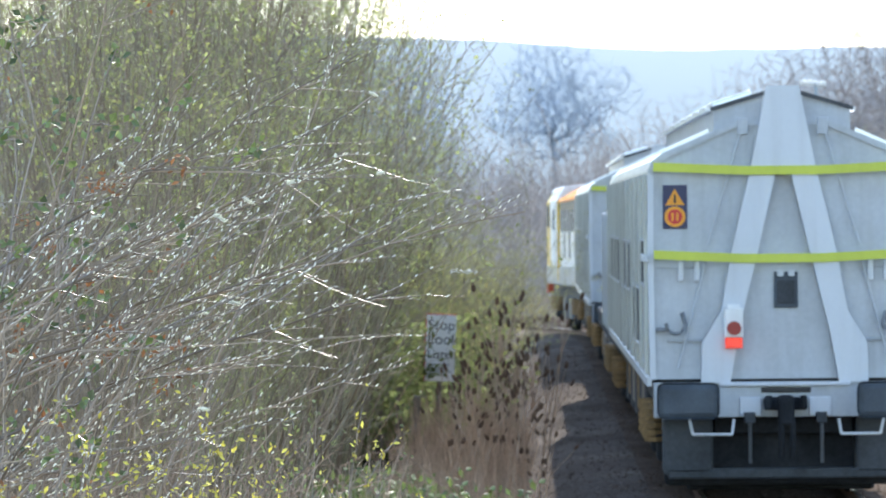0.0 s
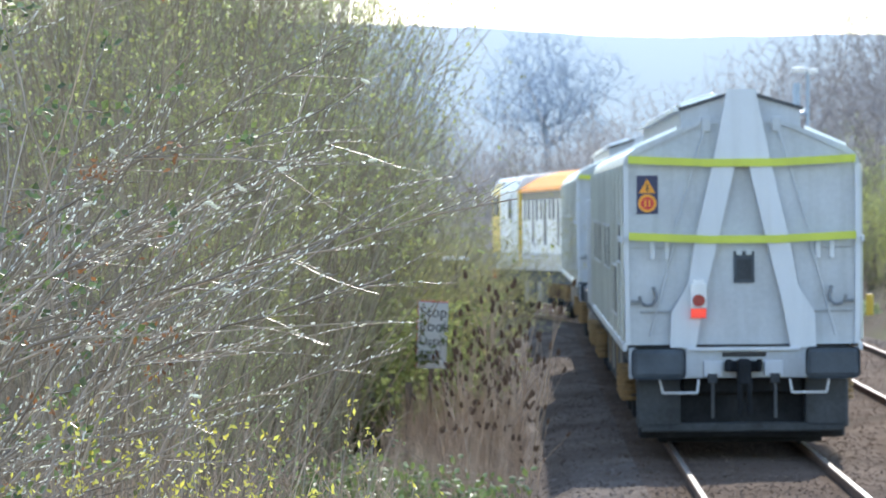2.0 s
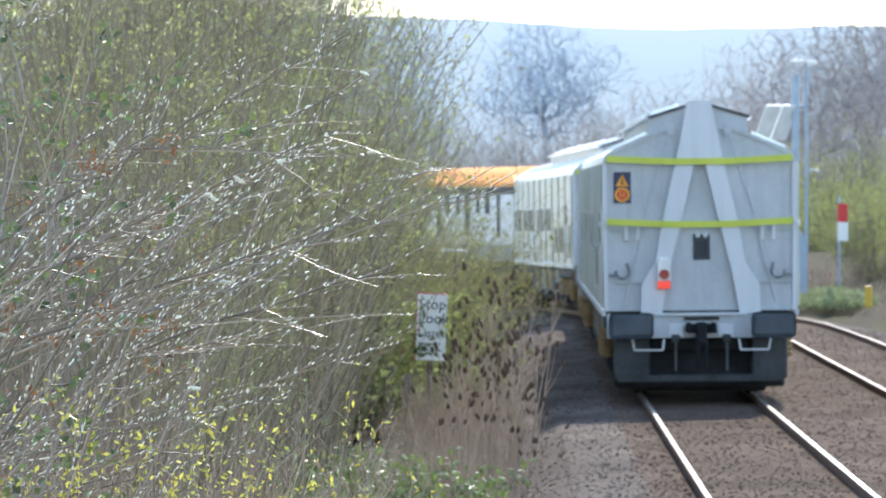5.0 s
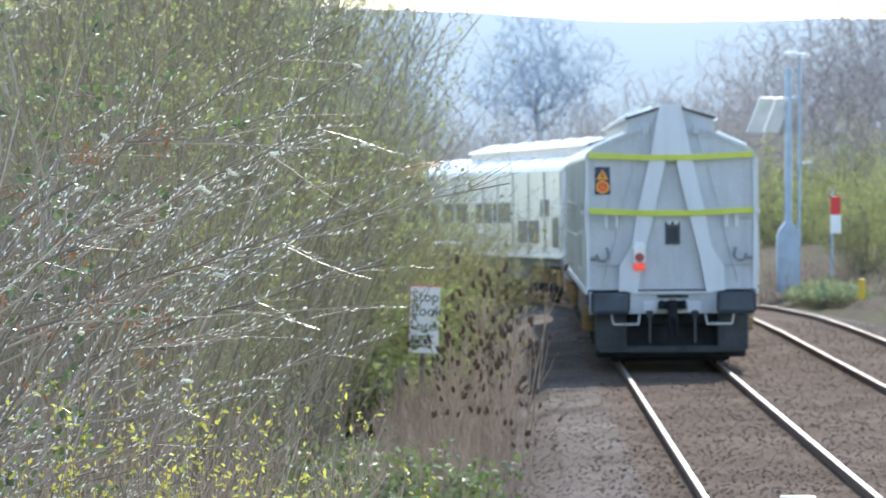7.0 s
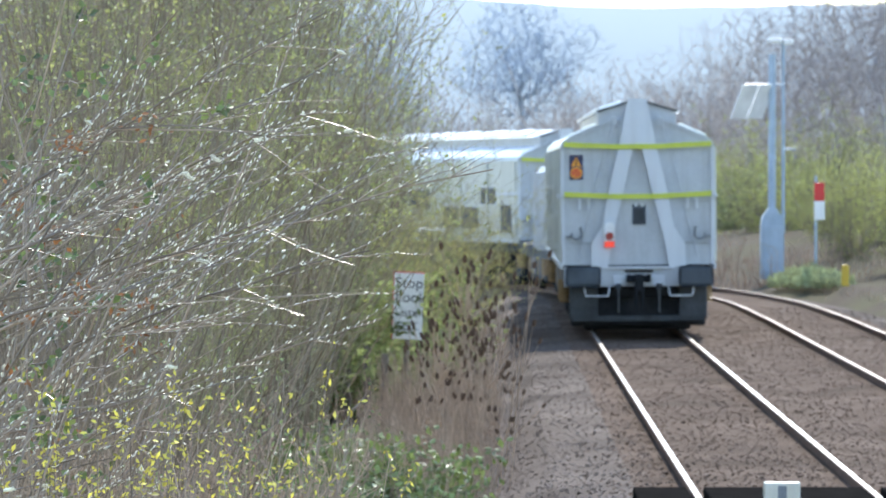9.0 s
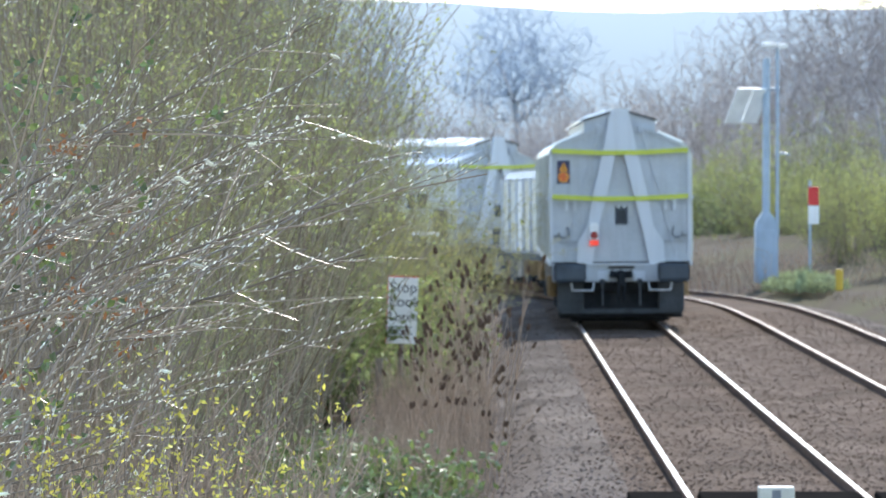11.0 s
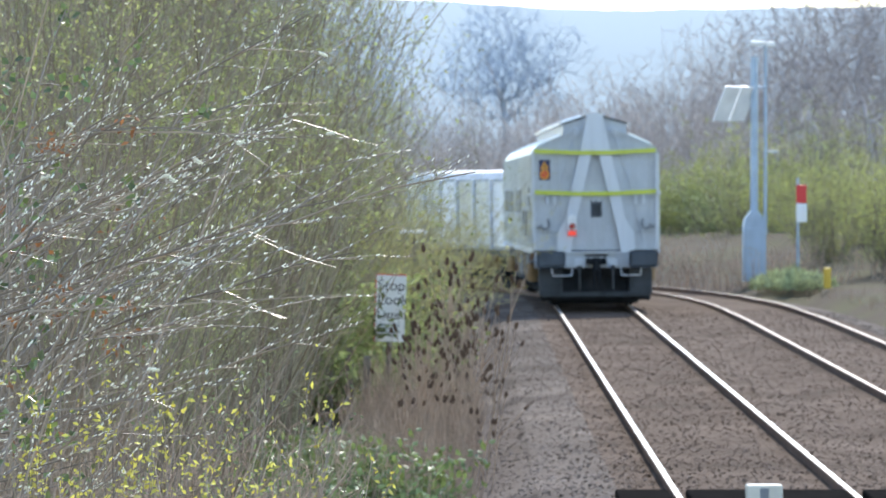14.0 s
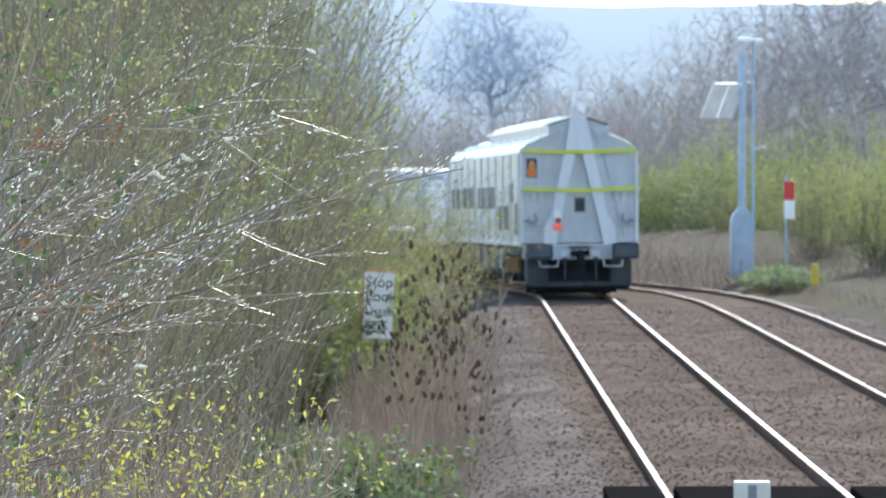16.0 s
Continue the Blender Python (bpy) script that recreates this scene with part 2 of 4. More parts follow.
def bend(p, d, length, rnd, n=6, wobble=0.12, lift=0.0):
    """A crooked line that starts at p along d."""
    pts, d, step = [p.copy()], d.normalized(), length / n
    for _ in range(n):
        d = (d + Vector((rnd.gauss(0, wobble), rnd.gauss(0, wobble), rnd.gauss(0, wobble) + lift))).normalized()
        p = p + d * step
        pts.append(p.copy())
    return pts


# ---- the line of the track: straight, then a curve to the left ----
TRACK_X, SPACING, CURVE_AT = 2.50, 3.38, 99.0
LINE_S = np.arange(0.0, 230.0, 0.5)
LINE_BEND = np.interp(LINE_S, [CURVE_AT, 120.0, 130.0, 150.0], [0.0, 0.0252, 0.0252, 0.010])      # a transition into the curve
LINE_TURN = np.concatenate(([0.0], np.cumsum((LINE_BEND[1:] + LINE_BEND[:-1]) * 0.25)))
LINE_X = TRACK_X - np.concatenate(([0.0], np.cumsum(np.sin((LINE_TURN[1:] + LINE_TURN[:-1]) / 2) * 0.5)))
LINE_Y = np.concatenate(([0.0], np.cumsum(np.cos((LINE_TURN[1:] + LINE_TURN[:-1]) / 2) * 0.5)))


def on_track(s, side=0.0, z=0.0):
    """The place at s metres along the line, side metres to its right, and the heading (radians, to the left)."""
    x, y, a = (float(np.interp(s, LINE_S, w)) for w in (LINE_X, LINE_Y, LINE_TURN))
    z -= float(np.interp(s, [98, 106, 116, 126], [0, 0.05, 0.15, 0.22]))       # the line falls away round the curve
    if side > 1.6:                      # the outer line lies a little lower at the start of it
        z -= 0.12 * min(1, side - 1.6) * float(np.interp(s, [86, 94, 106, 116, 126], [0, 0.3, 1, 0.6, 0]))
    return Vector((x + side * math.cos(a), y + side * math.sin(a), z)), a


def from_line(x, y):
    """How far a place lies from the middle of the nearer line."""
    return float(np.min(np.hypot(LINE_X - x, LINE_Y - y)))


def sweep(name, outline, side, s0, s1, mats, parent, label="", index=None, step=2.0):
    """An outline (across, up) drawn along the track."""
    n, v, f, mi = len(outline), [], [], []
    k = int((s1 - s0) / step) + 1
    for j in range(k + 1):
        s = s0 + (s1 - s0) * j / k
        for dx, dz in outline:
            v.append(on_track(s, side + dx, dz)[0])
    for j in range(k):
        for i in range(n):
            f.append((j * n + i, j * n + (i + 1) % n, (j + 1) * n + (i + 1) % n, (j + 1) * n + i))
            mi.append(index[i] if index else 0)
    f += [tuple(range(n)), tuple(range(len(v) - 1, len(v) - n - 1, -1))]
    mi += [0, 0]
    return put(name, v, f, mats, parent, label, index=mi)


# ---- ground, ballast, rails ----
def ground_sheet():
    rnd = random.Random(3)
    xs = [-3000, -1200, -500, -200, -90, -45, -25, -14, -9, -6, -4, -2.5, -1.2, 0, 2, 4, 6, 8.0, 8.8, 9.6, 10.5, 12, 14, 18, 26, 40, 70, 140, 400, 1200, 3000]
    ys = [-300, -80, -20] + [4 * i for i in range(0, 60)] + [250, 280, 330, 400, 550, 800, 1300, 2400, 4500]
    v = []
    for y in ys:
        for x in xs:
            u = x - float(np.interp(min(y, 135), LINE_Y[:300], LINE_X[:300]))
            z = -0.62
            if u > SPACING + 2.4:
                z = -0.62 + 0.5 * min(1, (u - SPACING - 2.4) / 0.8)
            if u > 9 and y > 60:
                z += min(1.1, (u - 9) * 0.12)
            z += 0.08 * noise.noise((x * 0.3, y * 0.12, 2.0)) if abs(x) < 60 and y < 300 else 0
            v.append((x, y, z))
    n = len(xs)
    f = [(j * n + i, j * n + i + 1, (j + 1) * n + i + 1, (j + 1) * n + i) for j in range(len(ys) - 1) for i in range(n - 1)]
    g = put("ground", v, f, M["earth"], smooth=True)
    return tagged(g, "brown earth and rough grass beside the railway", "ground", kind="structure")


ground_sheet()
END = 195.0
BED = [(-2.9, -0.66), (-2.45, -0.40), (-1.9, -0.16), (-1.2, -0.105), (0.0, -0.10), (1.2, -0.105), (SPACING / 2, -0.17), (SPACING - 1.2, -0.105), (SPACING, -0.10),
       (SPACING + 1.2, -0.105), (SPACING + 1.9, -0.18), (SPACING + 2.6, -0.5), (SPACING + 3.0, -0.66)]


def bed_height(u):
    return float(np.interp(u, [a for a, _ in BED], [b for _, b in BED]))


bed = tagged(sweep("ballast_bed", BED, 0, 20, END, [M["ballast"], M["shoulder"]], None, index=[1, 1, 1] + [0] * 6 + [1, 1, 1, 1]), "pinkish brown ballast bed under two tracks", "ballast", kind="structure")
RAIL = [(-0.075, -0.16), (0.075, -0.16), (0.075, -0.14), (0.014, -0.125), (0.014, -0.05), (0.032, -0.035), (0.032, -0.006), (0.024, 0.0),
        (-0.024, 0.0), (-0.032, -0.006), (-0.032, -0.035), (-0.014, -0.05), (-0.014, -0.125), (-0.075, -0.14)]
RAIL_INDEX = [0, 0, 0, 0, 0, 0, 0, 1, 0, 0, 0, 0, 0, 0]
sleeper_mesh = None
for line, dull in ((0.0, "bright"), (SPACING, "duller")):
    track = thing("railway_track", dull + " steel rails on concrete sleepers sunk in ballast", "railway track", kind="structure")
    for side in (-0.7525, 0.7525):
        sweep("rail", RAIL, line + side, 20, END, [M["rust"], M["railtop"] if line == 0 else M["dull_rail"]], track, index=RAIL_INDEX)
    for i in range(110):
        p, a = on_track(36 + 0.68 * i, line, -0.196)
        if sleeper_mesh is None:
            bm = bmesh.new()
            add_box(bm, -1.25, 1.25, -0.13, 0.13, -0.08, 0.08, 0.02)
            sl = part("sleeper", bm, M["concrete"], track)
            sleeper_mesh = sl.data
        else:
            sl = new("sleeper", sleeper_mesh)
            sl.parent = track
        sl.matrix_basis = Matrix.Translation(p) @ Matrix.Rotation(a, 4, "Z")


# ---- crossing deck at the near end ----
def crossing():
    deck = thing("crossing_deck", "black rubber foot crossing deck between the rails", "crossing")
    for x0, x1 in ((1.22, 1.68), (1.82, 3.18), (3.32, 5.06)):
        box("board", x0, x1, 36.9, 39.3, -0.19, 0.035, M["hoses"], deck, 0.02)
    b = thing("marker_block", "pale concrete block with a worn stencil on the crossing", "block")
    box("block", 2.20, 2.49, 37.0, 37.14, 0.035, 0.227, M["cream"], b, 0.015)
    box("stencil", 2.31, 2.38, 36.996, 37.0, 0.09, 0.20, M["dark_grey"], b, 0.001)


crossing()


# ---- the train ----
def bogie(parent, y):
    bm = bmesh.new()
    for x in (-1.0, 1.0):
        add_box(bm, x - 0.09, x + 0.09, y - 1.45, y + 1.45, 0.42, 0.62, 0.03)
        for dy in (-0.9, 0.9):
            add_box(bm, x - 0.14, x + 0.14, y + dy - 0.2, y + dy + 0.2, 0.3, 0.56, 0.03)
    add_box(bm, -1.0, 1.0, y - 0.2, y + 0.2, 0.40, 0.66, 0.03)
    b = part("bogie", bm, M["gear"], parent)
    for dy in (-0.9, 0.9):
        bm = bmesh.new()
        for x in (-0.7525, 0.7525):
            add_rod(bm, (x - 0.065, 0, 0), (x + 0.065, 0, 0), 0.42, sides=28)
            s = -1 if x > 0 else 1
            add_rod(bm, (x + s * 0.05, 0, 0), (x + s * 0.085, 0, 0), 0.445, sides=28)
        add_rod(bm, (-0.75, 0, 0), (0.75, 0, 0), 0.08, sides=12)
        w = part("wheelset", bm, M["gear"], b)
        w.location = (0, y + dy, 0.42)
    for x in (-1.16, 1.16):
        for dy in (-1.2, -0.6, 0.0, 0.6, 1.2):
            bm = bmesh.new()
            for k in range(5):
                add_rod(bm, (x, y + dy, 0.50 + k * 0.07), (x, y + dy, 0.545 + k * 0.07), 0.105, sides=10)
            part("spring", bm, M["ochre"], b)


ROOF = [(-1.24, 1.15), (-1.255, 2.2), (-1.25, 3.12), (-1.21, 3.22), (-1.10, 3.30), (-0.42, 3.59), (0.42, 3.59), (1.10, 3.30), (1.21, 3.22), (1.25, 3.12), (1.255, 2.2), (1.24, 1.15)]


def end_wall(c, y, mirror=1, tail=False):
    """The braced end of a cabin wagon, at y; mirror -1 faces forward."""
    def plate(name, quad, depth, mat, off=0.0, label=""):
        a, b = (y - off - depth, y - off) if mirror > 0 else (y + off, y + off + depth)
        return prism(name, quad, a, b, mat, c, label)

    def slab(name, x0, x1, z0, z1, depth, mat, off=0.0, label="", bevel=0.008, p=None):
        a, b = (y - off - depth, y - off) if mirror > 0 else (y + off, y + off + depth)
        return box(name, x0, x1, a, b, z0, z1, mat, p or c, bevel, label)

    # rim round the end
    out = ROOF
    inn = [(x * 0.955, z - 0.045 if z > 2 else z) for x, z in ROOF]
    for i in range(len(out) - 1):
        plate("rim", [out[i], out[i + 1], inn[i + 1], inn[i]], 0.03 if 2 <= i <= 8 else 0.06, M["grey"] if 2 <= i <= 8 else M["brace"], 0.0)
    for s in (-1, 1):
        plate("brace", [(s * 0.0, 3.92), (s * 0.15, 3.92), (s * 0.30, 3.15), (s * 0.49, 2.33), (s * 0.58, 1.80), (s * 0.76, 1.50), (s * 0.77, 1.12), (s * 0.50, 1.12), (s * 0.42, 1.60), (s * 0.245, 2.33), (s * 0.07, 3.10), (0, 3.10)], 0.11, M["brace"], 0.02)
        # slim tie rods with brackets
        for a, b2 in (((0.37, 3.54), (0.70, 2.42)), ((0.72, 2.26), (0.98, 1.25))):
            yy = y - mirror * 0.05
            rod("tie_rod", [(s * a[0], yy, a[1]), (s * b2[0], yy, b2[1])], 0.012, M["grey"], c)
        slab("bracket", s * 0.37 - 0.05, s * 0.37 + 0.05, 3.46, 3.62, 0.06, M["grey"])
        for q in (0.80, 0.95):
            slab("hook", s * q - 0.025, s * q + 0.025, 2.08, 2.27, 0.07, M["brace"])
        # a faint door seam and lower stiffeners
        slab("stiffener", s * 0.78 - 0.30, s * 0.78 + 0.38, 1.50, 1.53, 0.03, M["dirty"], 0.0)
        slab("panel_seam", s * 1.0 - 0.17, s * 1.0 + 0.17, 2.20, 2.215, 0.02, M["dirty"], 0.0)
        # hose with its cock
        pts = [Vector((s * (1.0 + 0.09 * math.cos(t)), y - mirror * (0.06 + 0.012 * (t - 3.3)), 1.68 + 0.10 * math.sin(t))) for t in [3.3 + 0.5 * k for k in range(7)]]
        hose = Soup()
        hose.tube([pts[0] + Vector((s * 0.03, 0, 0.12))] + pts, 0.020, 0.020, 6)
        hose.make("hose", M["dark_grey"], c)
        slab("hose_cock", s * 1.13 - 0.05, s * 1.13 + 0.05, 1.60, 1.64, 0.06, M["dark_grey"])
        # buffers: wide oblong heads on a shank
        bm = bmesh.new()
        yo = y - mirror * 0.62
        add_box(bm, s * 0.91 - 0.285, s * 0.91 + 0.285, min(yo, yo - mirror * 0.06), max(yo, yo - mirror * 0.06), 0.80, 1.14, 0.06)
        add_rod(bm, (s * 0.91, yo, 0.97), (s * 0.91, y, 0.97), 0.11, sides=14)
        part("buffer", bm, M["buffer"], c)
        # white grab rail under each buffer
        rod("shunter_handle", [(s * 0.48, y - mirror * 0.3, 0.78), (s * 0.50, y - mirror * 0.34, 0.64), (s * 0.86, y - mirror * 0.34, 0.64), (s * 0.89, y - mirror * 0.3, 0.78)], 0.014, M["brace"], c, sides=8)
        rod("air_hose", [(s * 0.32, y - mirror * 0.15, 0.80), (s * 0.33, y - mirror * 0.22, 0.70), (s * 0.33, y - mirror * 0.22, 0.36)], 0.017, M["worn_hose"], c, sides=8)
        plate("cap_trim", [(s * 0.14, 3.845), (s * 0.14, 3.885), (s * 0.66, 3.725), (s * 0.66, 3.685)], 0.03, M["worn_hose"], -0.055)
    for zt in (3.205, 2.375) if tail else (3.205,):
        plate("lime_band", [(-1.2, zt), (-0.36, zt - 0.04), (0.36, zt - 0.04), (1.2, zt), (1.2, zt - 0.085), (0.36, zt - 0.125), (-0.36, zt - 0.125), (-1.2, zt - 0.085)], 0.02, M["lime"], 0.135)
    vent = slab("hatch", -0.09, 0.13, 1.82, 2.16, 0.03, M["buffer"], 0.0, "dark louvred hatch")
    slab("panel", -0.06, 0.10, 1.86, 2.08, 0.01, M["under"], 0.03, p=vent)
    slab("latch", -0.06, 0.0, 2.12, 2.18, 0.06, M["brace"], p=vent)
    slab("latch", 0.04, 0.10, 2.12, 2.18, 0.06, M["brace"], p=vent)
    if tail:
        sgn = slab("warning_plate", -1.11, -0.885, 2.575, 2.99, 0.012, M["navy"], 0.004, "navy warning plate with amber triangle and ring", 0.003)
        yy = -0.017 if mirror > 0 else 0.017
        a, b = sorted((y + yy, y + yy - mirror * 0.004))
        prism("triangle", [(-1.085, 2.80), (-0.91, 2.80), (-0.9975, 2.955)], a, b, M["amber"], sgn)
        a2, b2 = sorted((y + yy - mirror * 0.004, y + yy - mirror * 0.007))
        prism("bolt", [(-1.01, 2.82), (-0.985, 2.82), (-0.99, 2.9), (-1.005, 2.9)], a2, b2, M["black"], sgn)
        ring = [(-0.9975 + 0.098 * math.cos(t * math.pi / 12), 2.69 + 0.098 * math.sin(t * math.pi / 12)) for t in range(24)]
        prism("ring", ring, a, b, M["amber"], sgn)
        ring = [(-0.9975 + 0.068 * math.cos(t * math.pi / 12), 2.69 + 0.068 * math.sin(t * math.pi / 12)) for t in range(24)]
        prism("disc", ring, a2, b2, M["red"], sgn)
        a3, b3 = sorted((y + yy - mirror * 0.007, y + yy - mirror * 0.01))
        for x in (-1.03, -0.985):
            prism("mark", [(x, 2.65), (x + 0.02, 2.65), (x + 0.02, 2.73), (x, 2.73)], a3, b3, M["amber"], sgn)
    # headstock, coupling and the dark gear below
    slab("headstock", -1.21, 1.21, 0.79, 1.12, 0.10, M["grey"])
    slab("ledge", -0.60, 0.60, 1.085, 1.125, 0.05, M["brace"], 0.10)
    for s in (-1, 1):
        slab("hose_plate", s * 0.32 - 0.10, s * 0.32 + 0.10, 0.80, 0.98, 0.04, M["brace"], 0.10)
        slab("pipe_cock", s * 0.33 - 0.05, s * 0.33 + 0.05, 0.74, 0.84, 0.10, M["under"], 0.14)
    slab("slot", -0.22, 0.24, 1.02, 1.07, 0.02, M["black"], 0.10)
    bm = bmesh.new()
    yo = y - mirror * 0.1
    add_box(bm, -0.2, 0.2, min(yo, yo - mirror * 0.12), max(yo, yo - mirror * 0.12), 0.86, 0.98, 0.02)
    add_box(bm, -0.07, 0.07, min(yo, yo - mirror * 0.34), max(yo, yo - mirror * 0.34), 0.72, 1.0, 0.03)
    add_rod(bm, (-0.05, yo - mirror * 0.3, 0.8), (-0.05, yo - mirror * 0.25, 0.42), 0.03)
    add_rod(bm, (0.05, yo - mirror * 0.3, 0.8), (0.05, yo - mirror * 0.25, 0.42), 0.03)
    add_rod(bm, (-0.16, yo - mirror * 0.2, 0.88), (-0.16, yo - mirror * 0.2, 1.0), 0.03)
    add_rod(bm, (0.16, yo - mirror * 0.2, 0.88), (0.16, yo - mirror * 0.2, 1.0), 0.03)
    part("screw_coupling", bm, M["gear"], c)
    bm = bmesh.new()
    ya, yb = sorted((y + mirror * 0.05, y + mirror * 0.5))
    add_box(bm, -1.12, -0.66, ya, yb, 0.24, 0.78, 0.03)
    add_box(bm, 0.66, 1.12, ya, yb, 0.24, 0.78, 0.03)
    add_box(bm, -1.08, 1.08, ya, ya + 0.08, 0.20, 0.30, 0.02)
    part("end_frame", bm, M["under"], c)
    box("gear_box", -1.10, 1.10, ya + 0.3, yb + 0.1, 0.12, 0.84, M["gear"], c, 0.04)
    box("cross_beam", -0.64, 0.64, ya + 0.1, ya + 0.25, 0.62, 0.78, M["gear"], c, 0.02)
    box("brake_beam", -0.88, 0.88, yb + 0.25, yb + 0.45, 0.05, 0.34, M["gear"], c, 0.03)
    if tail:
        lamp = slab("tail_lamp", -0.555, -0.385, 1.55, 1.82, 0.10, M["white"], 0.13, "white tail lamp with a red lens")
        slab("lamp_handle", -0.53, -0.41, 1.81, 1.86, 0.05, M["white"], 0.15, p=lamp)
        bm = bmesh.new()
        add_rod(bm, (-0.47, y - 0.225, 1.635), (-0.47, y - 0.25, 1.635), 0.066, sides=20)
        part("lens", bm, glow("tail_lens", (0.22, 0.008, 0.012), 0.06), lamp, "dark red round lens")
        # the reflector is brightened by emission in its material
        slab("reflector", -0.55, -0.39, 1.445, 1.545, 0.08, glow("glowing_reflector", (0.80, 0.05, 0.03), 0.2), 0.13, "red reflector block brightened by its own glow", p=lamp)


def cabin_wagon(label, tail):
    """19 m; its space has the rear bogie's pivot at y = 0, the rear end at y = -2.5, and rail level at z = 0."""
    c = thing("cabin_wagon", label, "railway wagon", "wagons of the train")
    y0, y1 = -2.5, 16.5
    n = len(ROOF)
    v = [(x, y, z) for y in (y0, y1) for x, z in ROOF]
    f = [(i, i + 1, n + i + 1, n + i) for i in range(n - 1)]
    idx = [1 if 3 <= i <= 7 else 0 for i in range(n - 1)]
    f += [tuple(range(n)), tuple(range(2 * n - 1, n - 1, -1)), (n - 1, 0, n, 2 * n - 1)]
    idx += [2, 2, 0]
    body = put("body", v, f, [M["side"], M["roof"], M["grey"]], c, index=idx)
    # roof ribs and the raised box along the ridge
    for k in range(11):
        y = y0 + 0.1 + k * 1.88
        for s in (-1, 1):
            prism("roof_rib", [(s * 1.12, 3.285), (s * 1.12, 3.325), (s * 0.68, 3.525), (s * 0.68, 3.485)], y, y + 0.1, M["roof"], body)
            box("side_rib", s * 1.253, s * 1.285, y, y + 0.09, 1.2, 3.1, M["side"], body, 0.006)
    top = [(-0.63, 3.45), (-0.63, 3.70), (-0.15, 3.85), (0.15, 3.85), (0.63, 3.70), (0.63, 3.45)]
    prism("roof_box", top, y0 + 0.06, y0 + 14.5, M["grey"], c)
    sheet = [(-0.70, 3.685), (-0.70, 3.715), (-0.15, 3.89), (0.15, 3.89), (0.70, 3.715), (0.70, 3.685), (0.15, 3.855), (-0.15, 3.855)]
    prism("roof_sheet", sheet, y0 + 0.35, y0 + 14.6, M["roof"], c, "bright raised roof sheet")
    for k in range(7):
        box("roof_vent", -0.62, -0.22, y0 + 1.0 + k * 1.9, y0 + 2.1 + k * 1.9, -0.02, 0.05, M["roof"], c, 0.02, m=Matrix.Translation((0, 0, 3.715)) @ Matrix.Translation((-0.42, 0, 0.09)) @ Matrix.Rotation(radians(-17.6), 4, "Y") @ Matrix.Translation((0.42, 0, 0)))
    # windows and doors of the left side, and plainer ones on the right
    for s in (-1, 1):
        for a, b, z0, z1, nm in ((0.45, 1.15, 1.32, 2.02, "door_window"), (1.5, 2.5, 2.05, 2.45, "window"), (2.7, 5.2, 1.42, 1.96, "window"),
                                 (6.1, 10.6, 1.90, 2.40, "window"), (11.8, 15.1, 1.90, 2.40, "window"), (15.9, 18.4, 1.90, 2.40, "window")):
            w = box(nm, s * 1.25, s * 1.262, y0 + a, y0 + b, z0, z1, M["glass"], body, 0.004)
            for za in (z0 - 0.03, z1):
                box("frame", s * 1.25, s * 1.275, y0 + a - 0.03, y0 + b + 0.03, za, za + 0.03, M["brace"], w, 0.004)
            if b - a > 3:
                box("mullion", s * 1.25, s * 1.275, y0 + (a + b) / 2 - 0.05, y0 + (a + b) / 2 + 0.05, z0, z1, M["brace"], w, 0.004)
        box("sole_bar", s * 1.22, s * 1.27, y0, y1, 1.08, 1.17, M["brace"], c, 0.01)
        box("mid_rail", s * 1.253, s * 1.29, y0 - 0.1, y0 + 1.3, 2.26, 2.33, M["brace"], c, 0.01)
        for k in range(9):
            bm = bmesh.new()
            add_box(bm, s * 0.72, s * 1.16, y0 + 4.4 + k * 1.05, y0 + 5.2 + k * 1.05, 0.42 + 0.1 * (k % 2), 1.02, 0.03)
            part("equipment_case", bm, (M["under"], M["pale_concrete"], M["under"], M["ochre"])[(k + (s > 0)) % 4], c)
    box("underframe", -1.15, 1.15, y0 + 0.1, y1 - 0.1, 0.86, 1.15, M["under"], c, 0.02)
    # one added black box closes the gap between the bogies for mixed gear
    box("tank", -0.85, 0.85, y0 + 4.3, y1 - 4.3, 0.24, 0.87, M["gear"], c, 0.05, "black box filling the band of underfloor gear")
    end_wall(c, y0, 1, tail)
    box("front_wall_gangway", -0.5, 0.5, y1, y1 + 0.12, 1.15, 3.0, M["dirty"], c, 0.02)
    bogie(c, 0.0)
    bogie(c, 14.0)
    return c


